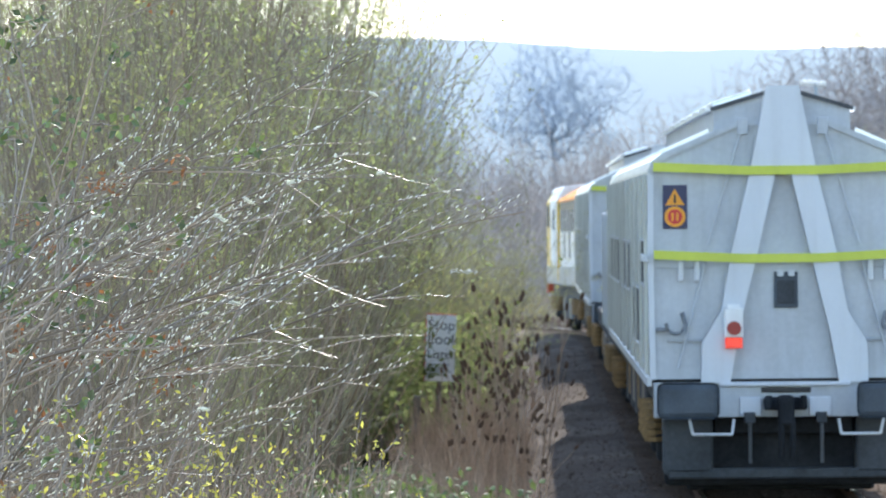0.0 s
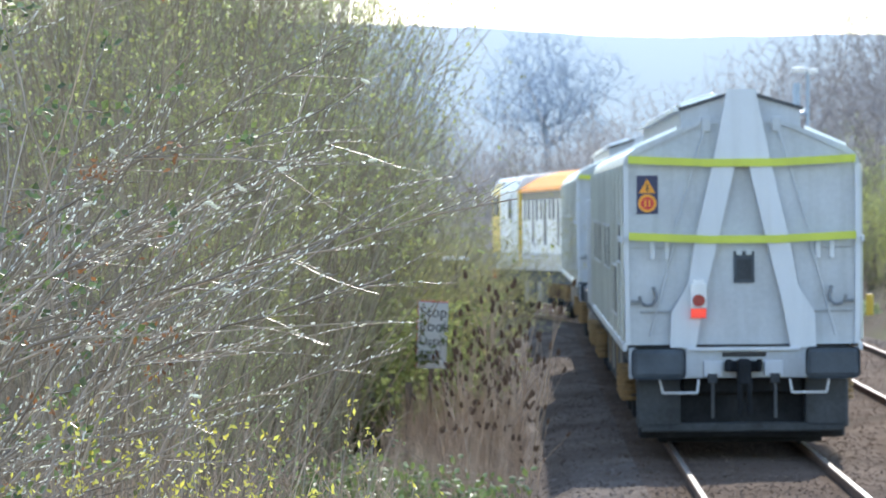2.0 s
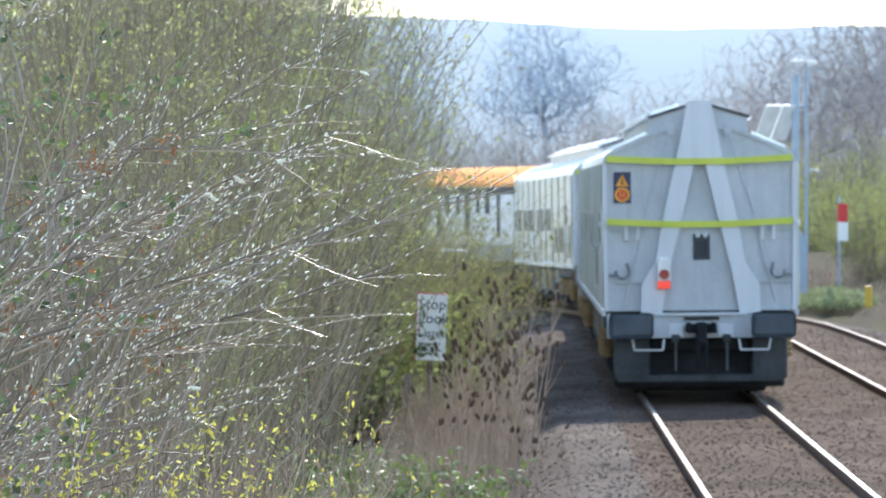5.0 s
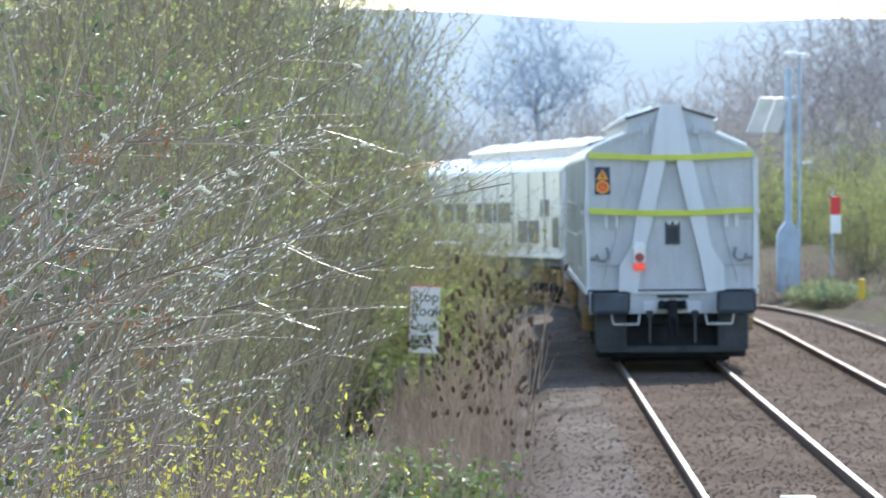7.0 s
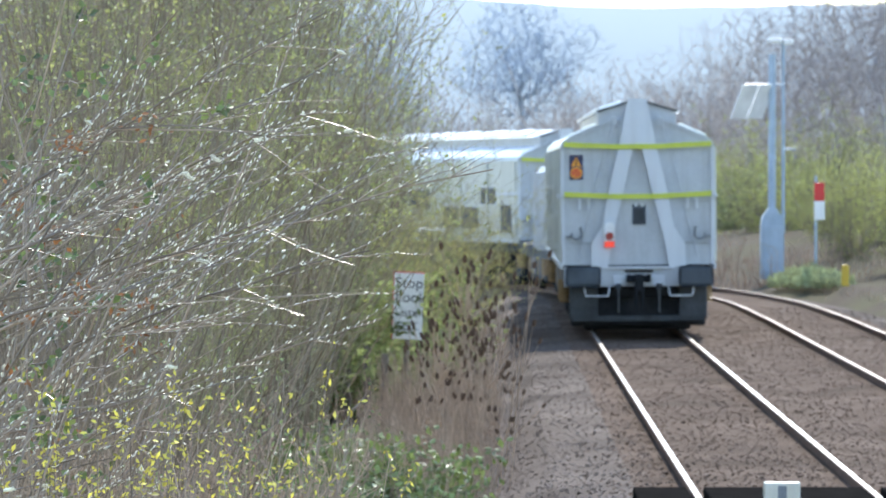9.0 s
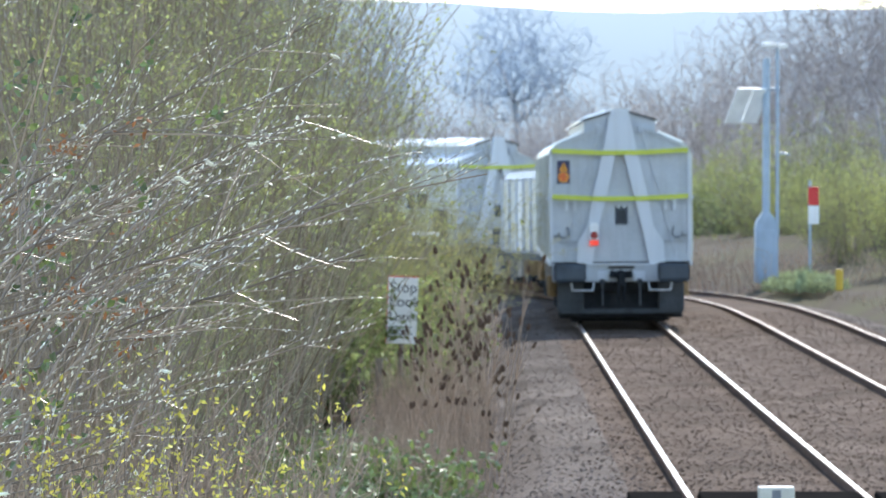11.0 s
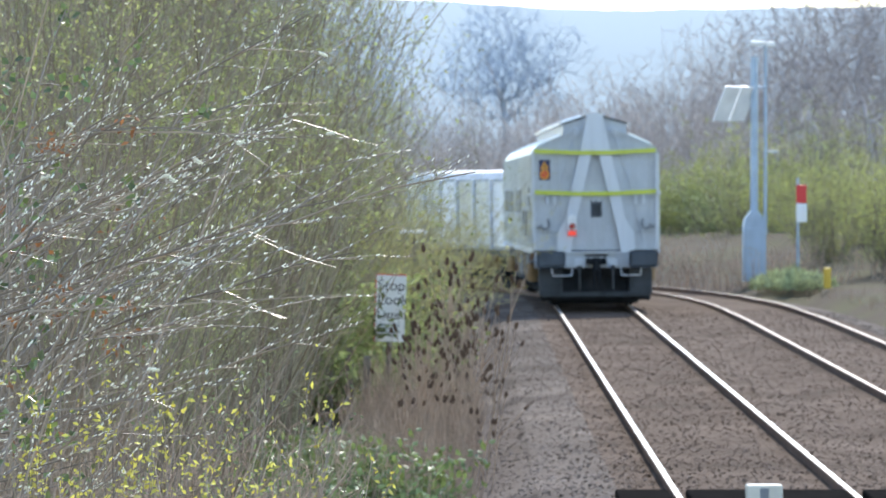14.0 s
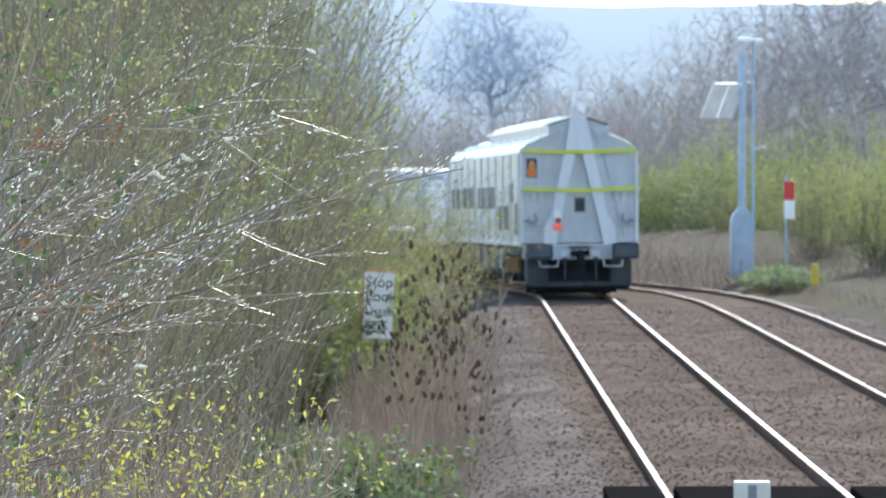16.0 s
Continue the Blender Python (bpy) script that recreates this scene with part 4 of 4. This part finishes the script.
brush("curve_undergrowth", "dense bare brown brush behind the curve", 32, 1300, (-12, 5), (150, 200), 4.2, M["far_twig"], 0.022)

hedge = shrub("hedge_bush", "fresh green hedge bush beside the far line", 71, 2.7, 60, 0, M["bark"], M["hedge_leaf"], 3, 0.055, 0.42, 0.02, "bush", "green bushes by the curve", kids=8, base=0.9)
scatter(hedge, [(6.3, 172, -0.5), (7.5, 168, -0.5), (8.7, 171, -0.5), (9.8, 166, -0.5), (11.2, 170, -0.5), (12.6, 164, -0.5), (9.4, 160, -0.6), (5.2, 176, -0.6)], 72, (0.95, 1.3))
scrub = shrub("scrub_bush", "olive budding scrub bush on the bank", 75, 3.6, 46, 0, M["bark"], M["lime_leaf"], 3, 0.038, 0.36, 0.02, "bush", "green bushes by the curve", kids=8, base=0.8)
scatter(scrub, [(10.4, 138, 0), (11.6, 132, 0), (12.8, 136, 0.1), (10.0, 146, 0), (11.2, 150, 0.1), (13.6, 142, 0.2), (9.4, 152, 0), (14.6, 134, 0.2), (9.8, 128, -0.2), (11.0, 122, 0), (12.2, 118, 0)], 76, (0.7, 1.25))

# --- thickets on the left side of the line ---
tall = [shrub("thicket_shrub", ("tall olive budding shrub in the lineside thicket", "tall bare brown shrub in the lineside thicket")[k % 2], 80 + k, 4.3, 40, 0.03,
              (M["olive"], M["brown_shoot"])[k % 2], M["lime_leaf"], (5, 1, 5)[k], 0.0165, (0.22, 0.34, 0.24)[k], (0.008, 0.0065, 0.008)[k], "shrub", "lineside thicket", kids=(9, 11, 9)[k], base=0.65,
              leaf_from=(1.3, 2.8, 1.5)[k], wobble=(0.07, 0.09, 0.07)[k], most=0.13, reach=0.19) for k in range(3)]
scatter(tall[0], [(-2.75, 38, -0.6), (-3.1, 45, -0.6), (-2.8, 53, -0.6), (-1.95, 66, -0.6), (-3.6, 58, -0.2), (-2.9, 70, -0.4), (-2.5, 60, -0.6)], 90, (0.82, 0.95))
scatter(tall[1], [(-2.75, 29.5, -0.6), (-3.4, 32, -0.6), (-2.7, 34, -0.6), (-3.3, 37, -0.6), (-4.2, 38, -0.6), (-3.9, 43, -0.6), (-3.7, 48, -0.6), (-4.8, 50, -0.6), (-5.2, 58, -0.6), (-3.4, 41, -0.6)], 91, (1.12, 1.38),
        lambda x: float(np.interp(x, [-2.8, -2.4], [1.0, 0.85])))
scatter(tall[2], [(-3.1, 42, -0.6), (-3.2, 49, -0.6), (-4.2, 62, -0.1), (-2.2, 73, -0.6), (-2.2, 82, -0.6), (-4.0, 76, -0.4), (-3.0, 90, -0.6), (-3.0, 56, -0.5)], 92, (0.82, 0.96))
def thicket_mass():
    """The dense body of the thicket behind its front shrubs: crooked stems, side shoots and small leaves."""
    rnd, wood, brown, leaves = random.Random(88), Soup(), Soup(), Soup()
    for _ in range(2500):
        y = rnd.uniform(46, 96)
        x = -1.9 - 0.012 * (y - 46) - 6.2 * rnd.random() ** 1.25 * y / 80
        top = float(np.interp(x, [-6.0, -3.6, -2.6, -1.8], [9.6, 8.2, 4.5, 3.5])) * rnd.uniform(0.72, 1.0)
        pts = bend(Vector((x, y, -0.6)), Vector((rnd.gauss(0.03, 0.16), rnd.gauss(0, 0.16), 1)), top, rnd, 6, 0.10)
        so = wood if rnd.random() < 0.55 else brown
        so.tube(pts, 0.010, 0.004, 3)
        for _ in range(5):
            q = pts[rnd.randint(2, 6)]
            tw = bend(q, Vector((rnd.gauss(0.1, 0.6), rnd.gauss(0, 0.5), 0.8)), rnd.uniform(0.4, 1.1), rnd, 3, 0.15)
            so.tube(tw, 0.006, 0.003, 3)
            for p in tw[1:]:
                if p.z > rnd.uniform(1.2, 3.2) and so is wood:
                    for _ in range(5):
                        leaves.leaf(p + Vector((rnd.gauss(0, 0.09), rnd.gauss(0, 0.09), rnd.gauss(0, 0.09))), rnd.uniform(0.018, 0.036), rnd, 0, 1.8)
    c = thing("thicket", "dense olive and brown budding thicket beside the line", "thicket", kind="stuff")
    wood.make("branchwork", M["olive"], c, kind="stuff")
    brown.make("stem_growth", M["brown_shoot"], c, kind="stuff")
    leaves.make("foliage", M["lime_leaf"], c, kind="stuff")


thicket_mass()
willow = shrub("willow_shrub", "pale yellow-green willow shoots beside the curve", 95, 3.3, 34, 0.22, M["olive"], M["pale_willow"], 2, 0.022, 0.28, 0.009, "shrub", "willows by the curve", kids=9, base=0.5)
scatter(willow, [(-1.25, 78, -0.6), (-1.0, 81, -0.7), (-0.95, 86, -0.9), (-1.5, 84, -0.6), (-1.8, 91, -0.6), (-2.6, 97, -0.6), (-1.6, 70, -0.6), (-3.6, 103, -0.6), (-1.7, 73, -0.6), (-1.9, 67, -0.6), (-2.2, 94, -0.6), (-1.2, 88, -0.8)], 96, (0.8, 1.02))
back = grown_tree("thicket_tree", "slim bare tree behind the lineside thicket", 97, 7, 1.6, 0.09, M["olive"], 260, 0.006, 0.2, 0.4, 2, "lineside trees")
scatter(back, [(-6, 95, -0.6), (-7.5, 104, -0.6), (-5.6, 88, -0.6), (-6.4, 76, -0.6)], 98, (0.85, 1.15))

bramble = shrub("bramble_bush", "fresh green leafy bramble bush behind the sign", 101, 1.5, 40, 0, M["dry"], M["leaf"], 3, 0.055, 0.75, 0.008, "bush", "brambles", kids=7, base=0.5)
scatter(bramble, [(-1.95, 67, -0.6), (-1.55, 70, -0.6), (-2.5, 65, -0.6), (-2.2, 63, -0.6), (-2.9, 62, -0.6), (-2.1, 73, -0.6)], 102, (1.0, 1.3))
low = shrub("ivy_clump", "low dark green ivy clump at the foot of the thicket", 104, 0.8, 36, 0, M["dry"], M["ivy_leaf"], 3, 0.042, 0.9, 0.006, "plant", "ivy clumps", kids=6, base=0.5)
scatter(low, [(-1.35, 43, -0.6), (-0.75, 41, -0.6), (-1.7, 48, -0.6), (-1.2, 38, -0.6), (-1.9, 38, -0.5)], 105, (0.8, 1.1))


# --- teasels and dry stalks beside the ballast ---
def teasel(seed):
    rnd = random.Random(seed)
    c = thing("teasel", "dry brown teasel with spiny oval heads", "plant", "teasels beside the ballast")
    st, sides, heads = Soup(), [], []
    h = rnd.uniform(1.75, 2.2)
    pts = bend(Vector((0, 0, -0.05)), Vector((rnd.gauss(0, 0.06), rnd.gauss(0, 0.06), 1)), h, rnd, 6, 0.04)
    st.tube(pts, 0.008, 0.004, 4)
    heads.append((pts[-1], pts[-1] - pts[-2]))
    for _ in range(rnd.randint(3, 6)):
        i = rnd.randint(3, 5)
        b = bend(pts[i], Vector((rnd.gauss(0, 0.5), rnd.gauss(0, 0.5), 1)), h * rnd.uniform(0.15, 0.32), rnd, 4, 0.06, 0.08)
        twig = Soup()
        twig.tube(b, 0.005, 0.003, 3)
        sides.append(twig)
        heads.append((b[-1], b[-1] - b[-2]))
    st.make("stalk", M["dry"], c)
    for twig in sides:
        twig.make("side_stalk", M["dry"], c)
    for p, d in heads:
        hd = Soup()
        hd.blob(p, d, rnd.uniform(0.018, 0.024), rnd.uniform(0.065, 0.095), 0, 7)
        hd.make("head", M["teasel"], c)
    return c


rt = random.Random(33)
for k in range(4):
    t = teasel(110 + k)
    scatter(t, [(rt.uniform(-0.58, 0.20) + 0.08 * math.sin(j), rt.uniform(44, 56), -0.58) for j in range(11)], 120 + k, (0.74, 1.06))


def dry_stalks():
    rnd, so = random.Random(130), Soup()
    for _ in range(2600):
        y = rnd.uniform(40, 62)
        x = rnd.uniform(-1.35, 0.12) - 0.004 * (62 - y)
        h = rnd.uniform(0.3, 1.15) * (0.5 + 0.5 * min(1, (0.25 - x) / 0.6))
        so.tube(bend(Vector((x, y, -0.62)), Vector((rnd.gauss(0, 0.13), rnd.gauss(0, 0.13), 1)), h, rnd, 3, 0.08), 0.005, 0.002, 3)
    for _ in range(900):
        y = rnd.uniform(62, 96)
        x = rnd.uniform(-2.0, -0.1)
        so.tube(bend(Vector((x, y, -0.62)), Vector((rnd.gauss(0, 0.2), rnd.gauss(0, 0.2), 1)), rnd.uniform(0.3, 0.9), rnd, 3, 0.1), 0.007, 0.003, 3)
    c = thing("dry_stalks", "dry reddish brown stalks at the edge of the ballast", "dry grass", kind="stuff")
    so.make("stalk_growth", M["dry"], c, kind="stuff")


dry_stalks()


def bank_grass():
    rnd, so = random.Random(135), Soup()
    for _ in range(4000):
        y = rnd.uniform(84, 165)
        p, _ = on_track(y, SPACING + 2.9 + abs(rnd.gauss(0, 2.2)), -0.3)
        so.tube(bend(p, Vector((rnd.gauss(0, 0.35), rnd.gauss(0, 0.3), 1)), rnd.uniform(0.12, 0.5), rnd, 3, 0.15), 0.010, 0.004, 3)
    c = thing("bank_grass", "short dry brown grass along the far side", "dry grass", kind="stuff")
    so.make("stalk_growth", M["dry"], c, kind="stuff")


bank_grass()


# --- the bare budding shrubs close to the platform ---
def near_shrub(seed, x, y, stems, reach, top, boughs=11):
    """Arching bare stems with long slender budded twigs that reach out to the right."""
    rnd = random.Random(seed)
    c = thing("budding_shrub", "bare arching shrub with glinting buds and catkins", "shrub", "shrubs near the platform")
    c.matrix_basis = pose(x, y, -0.6)
    wood, buds, cat, dead = Soup(), Soup(), Soup(), Soup()
    for _ in range(stems + 1):
        d = Vector((0.05 + reach * rnd.uniform(0.0, 0.5), rnd.gauss(0, 0.12), 1))
        pts = bend(Vector((rnd.gauss(0, 0.3), rnd.gauss(0, 0.5), -0.1)), d, top * rnd.uniform(0.75, 1.08), rnd, 9, 0.085)
        if max(p.x for p in pts) + x > -0.95:          # stems that lean out over the line are cut back
            continue
        wood.tube(pts, rnd.uniform(0.006, 0.011), 0.003, 5)
        for _ in range(boughs):
            i = rnd.randint(3, 9)
            far = rnd.random() < 0.3
            b = bend(pts[i], Vector((rnd.uniform(0.5, 1.0), rnd.gauss(0, 0.3), rnd.uniform(0.0, 0.75))), rnd.uniform(0.9, 1.35) if far else rnd.uniform(0.35, 0.8), rnd, 9, 0.035, 0.008)
            if max(p.x for p in b) + x > -0.15:
                continue
            wood.tube(b, 0.0052, 0.0019, 4)
            twigs = [b]
            for _ in range(2 if far else 3):
                q = rnd.randint(2, 8)
                tw = bend(b[q], (b[q] - b[q - 1]).normalized() + Vector((rnd.gauss(0.05, 0.25), rnd.gauss(0, 0.35), rnd.gauss(0.25, 0.2))), rnd.uniform(0.12, 0.40), rnd, 5, 0.05)
                wood.tube(tw, 0.0029, 0.0013, 3)
                twigs.append(tw)
            if rnd.random() < 0.4:
                for _ in range(14):
                    dead.leaf(b[2] + Vector((rnd.gauss(0, 0.05), rnd.gauss(0, 0.03), rnd.gauss(0, 0.02))), rnd.uniform(0.010, 0.020), rnd, 0, 1.8)
            for tw in twigs:
                for u, w in zip(tw, tw[1:]):
                    for _ in range(2):
                        if rnd.random() < 0.5:
                            ax = (w - u).normalized() + Vector((rnd.gauss(0, 0.3), rnd.gauss(0, 0.3), rnd.gauss(0.1, 0.3)))
                            buds.blob(u.lerp(w, rnd.random()), ax, 0.0041, 0.016, 0, 3)
                if rnd.random() < 0.05:
                    ax = Vector((rnd.gauss(0.4, 0.5), rnd.gauss(0, 0.5), rnd.gauss(0, 0.2))).normalized()
                    cat.blob(tw[-1], ax, 0.006, 0.036, 0, 6)
                    for _ in range(46):
                        cat.leaf(tw[-1] + ax * rnd.uniform(0.002, 0.036), rnd.uniform(0.003, 0.005), rnd, 0, 2.6)
    wood.make("branchwork", M["twig"], c, kind="stuff")
    buds.make("bud_growth", M["bud"], c, "pale glinting buds", "stuff")
    dead.make("withered_foliage", M["rust_leaf"], c, "withered rust-brown leaves", "stuff")
    cat.make("catkin_growth", M["catkin"], c, "pale fluffy catkins", "stuff")
    return c


near_shrub(201, -2.75, 17.0, 6, 0.75, 4.3, 9)
near_shrub(202, -2.55, 18.6, 5, 0.5, 4.0, 9)
near_shrub(203, -2.6, 15.6, 5, 0.7, 4.2, 9)
near_shrub(205, -3.1, 19.5, 4, 0.7, 4.8, 9)
near_shrub(207, -2.05, 16.2, 5, 0.3, 3.3, 8)


def long_branches():
    """A few long slender boughs that reach out over the view from the shrubs."""
    rnd = random.Random(220)
    c = thing("overhanging_boughs", "long slender budded boughs reaching out of the shrubs", "branches")
    wood, buds = Soup(), Soup()
    for a, b, sag in (((-2.4, 17.0, 1.85), (0.02, 17.0, 2.73), 0.10), ((-2.3, 17.3, 1.62), (-0.40, 17.2, 2.18), -0.04), ((-2.3, 16.7, 2.05), (-0.56, 16.9, 2.98), 0.06),
                      ((-1.55, 17.2, 1.2), (-0.60, 17.3, 3.55), -0.06), ((-2.3, 17.8, 2.3), (-0.62, 17.7, 3.32), 0.05), ((-2.2, 16.5, 1.95), (-0.50, 16.6, 2.62), 0.06),
                      ((-2.2, 17.1, 2.2), (-0.75, 17.0, 2.85), 0.04), ((-2.0, 16.9, 1.5), (-0.95, 16.9, 2.5), 0.05), ((-2.2, 17.6, 1.75), (-0.45, 17.5, 2.42), 0.07)):
        a, b = Vector(a), Vector(b)
        pts = [a.lerp(b, k / 14) + Vector((rnd.gauss(0, 0.006), 0, math.sin(math.pi * k / 14) * sag + rnd.gauss(0, 0.006))) for k in range(15)]
        wood.tube(pts, 0.008, 0.0025, 5)
        for k in range(4, 14):
            for _ in range(2):
                tw = bend(pts[k], (pts[k] - pts[k - 1]).normalized() + Vector((0.2, rnd.gauss(0, 0.4), rnd.gauss(0.15, 0.45))), rnd.uniform(0.12, 0.4), rnd, 5, 0.07)
                wood.tube(tw, 0.0026, 0.001, 3)
                for u, w in zip(tw, tw[1:]):
                    buds.blob(u, (w - u) + Vector((0, 0, 0.03)), 0.0034, 0.016, 0, 4)
            buds.blob(pts[k], Vector((rnd.gauss(0, 1), rnd.gauss(0, 1), 1)), 0.0040, 0.017, 0, 4)
    wood.make("branchwork", M["twig"], c, kind="stuff")
    buds.make("bud_growth", M["bud"], c, "pale glinting buds", "stuff")


long_branches()


def leafy_sprays(name, label, seed, spots, mat, count, size, height, group):
    rnd = random.Random(seed)
    for x, y, z in spots:
        c = thing(name, label, "shrub", group)
        c.matrix_basis = pose(x, y, z)
        wood, leaves = Soup(), Soup()
        for _ in range(count):
            pts = bend(Vector((rnd.gauss(0, 0.18), rnd.gauss(0, 0.25), 0)), Vector((rnd.gauss(0.06, 0.16), rnd.gauss(0, 0.16), 1)), height * rnd.uniform(0.6, 1.05), rnd, 10, 0.05)
            wood.tube(pts, 0.005, 0.0016, 4)
            for k in range(3, 11):
                for _ in range(6):
                    leaves.leaf(pts[k] + Vector((rnd.gauss(0, 0.012), rnd.gauss(0, 0.012), rnd.gauss(0, 0.04))), size * rnd.uniform(0.5, 1.2), rnd, 0, 1.9)
                if rnd.random() < 0.35:
                    tw = bend(pts[k], Vector((rnd.gauss(0, 0.6), rnd.gauss(0, 0.6), 1)), rnd.uniform(0.1, 0.3), rnd, 4, 0.08)
                    wood.tube(tw, 0.0022, 0.001, 3)
                    for q in tw:
                        leaves.leaf(q, size * rnd.uniform(0.5, 1.1), rnd, 0, 1.9)
        wood.make("branchwork", M["twig"], c, kind="stuff")
        leaves.make("foliage", mat, c, kind="stuff")


leafy_sprays("flowering_shrub", "yellow flowering shoots at the foot of the shrubs", 230, [(-1.45, 15.0, -0.6), (-1.22, 15.4, -0.6), (-1.05, 16.2, -0.65), (-1.65, 15.8, -0.55), (-1.4, 16.6, -0.6)],
             M["flower"], 50, 0.0150, 2.55, "yellow shoots")
leafy_sprays("leafing_shoots", "upright shoots with fresh green leaves", 240, [(-0.98, 18.0, -0.6), (-0.86, 19.2, -0.7), (-1.5, 19.8, -0.5), (-1.2, 21.0, -0.6)],
             M["leaf"], 10, 0.014, 2.6, "green shoots")
def ivy_stem(seed, x, y, z):
    rnd = random.Random(seed)
    c = thing("climbing_ivy", "dark glossy ivy leaves climbing through the bare shrub", "ivy", "ivy stems")
    c.matrix_basis = pose(x, y, z)
    wood, leaves = Soup(), Soup()
    pts = bend(Vector((0, 0, 0)), Vector((0.12, 0, 1)), 2.2, rnd, 14, 0.10, 0.03)
    wood.tube(pts, 0.007, 0.003, 5)
    for k in range(2, 15):
        if rnd.random() < 0.45:
            continue
        tw = bend(pts[k], Vector((rnd.gauss(0.4, 0.6), rnd.gauss(0, 0.4), rnd.gauss(0.2, 0.4))), rnd.uniform(0.1, 0.28), rnd, 4, 0.2)
        wood.tube(tw, 0.003, 0.0015, 3)
        for q in tw[1:]:
            for _ in range(3):
                leaves.leaf(q + Vector((rnd.gauss(0, 0.02), rnd.gauss(0, 0.02), rnd.gauss(0, 0.02))), rnd.uniform(0.022, 0.042), rnd, 0, 1.15)
    wood.make("branchwork", M["twig"], c, kind="stuff")
    leaves.make("foliage", M["ivy_leaf"], c, kind="stuff")


for k, (x, y, z) in enumerate(((-1.95, 16.4, 1.0), (-1.80, 17.4, 1.2), (-2.05, 18.4, 1.1), (-1.80, 15.8, 0.5), (-1.68, 17.0, 0.6), (-1.78, 16.2, 1.2), (-1.9, 17.0, 1.5), (-1.72, 17.8, 1.4), (-1.95, 18.6, 1.6))):
    ivy_stem(250 + k, x, y, z)


# --- loose stones over the ballast, last ---
def stones():
    rnd = random.Random(300)
    base = [(-1, -1, -1), (1, -1, -1), (1, 1, -1), (-1, 1, -1), (-1, -1, 1), (1, -1, 1), (1, 1, 1), (-1, 1, 1)]
    quads = ((0, 3, 2, 1), (4, 5, 6, 7), (0, 1, 5, 4), (1, 2, 6, 5), (2, 3, 7, 6), (3, 0, 4, 7))
    v, f, grey = [], [], []
    for _ in range(30000):
        y = 38 + 60 * rnd.random() ** 1.9
        u = rnd.uniform(-2.6, SPACING + 2.2)
        if min(abs(abs(u) - 0.7525), abs(abs(u - SPACING) - 0.7525)) < 0.065:
            continue
        r = rnd.uniform(0.009, 0.019)
        p, _ = on_track(y, u, bed_height(u) + r * 0.05)
        q = Euler((rnd.uniform(-0.6, 0.6), rnd.uniform(-0.6, 0.6), rnd.uniform(0, 6.3))).to_matrix()
        sx, sy, sz = rnd.uniform(0.9, 1.5), rnd.uniform(0.7, 1.1), rnd.uniform(0.26, 0.42)
        n = len(v)
        for a, b, c2 in base:
            w = rnd.uniform(0.55, 1.1)
            v.append(p + q @ Vector((a * sx * w, b * sy * w, c2 * sz * w * (0.8 if c2 > 0 else 1))) * r)
        f += [tuple(k + n for k in g) for g in quads]
        grey += [int(u < -1.25 + rnd.gauss(0, 0.35) or u > SPACING + 1.3)] * 6
    c = thing("ballast_stones", "loose angular pinkish grey ballast stones", "stones", kind="stuff")
    put("stones", v, f, [M["stone"], M["grey_stone"]], c, index=grey)


stones()


# ---- what moves ----
def motions():
    times = [0.5 * k for k in range(33)]
    for wagon, ahead, origin, near, far in TRAIN:
        walk(wagon, [(t, vehicle_pose(rear_at(t) + ahead, origin, near, far)) for t in times])
    spin = [0.16 * k for k in range(101)]
    for wheel in [o for o in rear_wagon.children_recursive if o.name.startswith("wheelset")]:
        at = wheel.location.copy()
        walk(wheel, [(t, Matrix.Translation(at) @ Matrix.Rotation(-(rear_at(t) - rear_at(0)) / 0.42, 4, "X")) for t in spin])


motions()
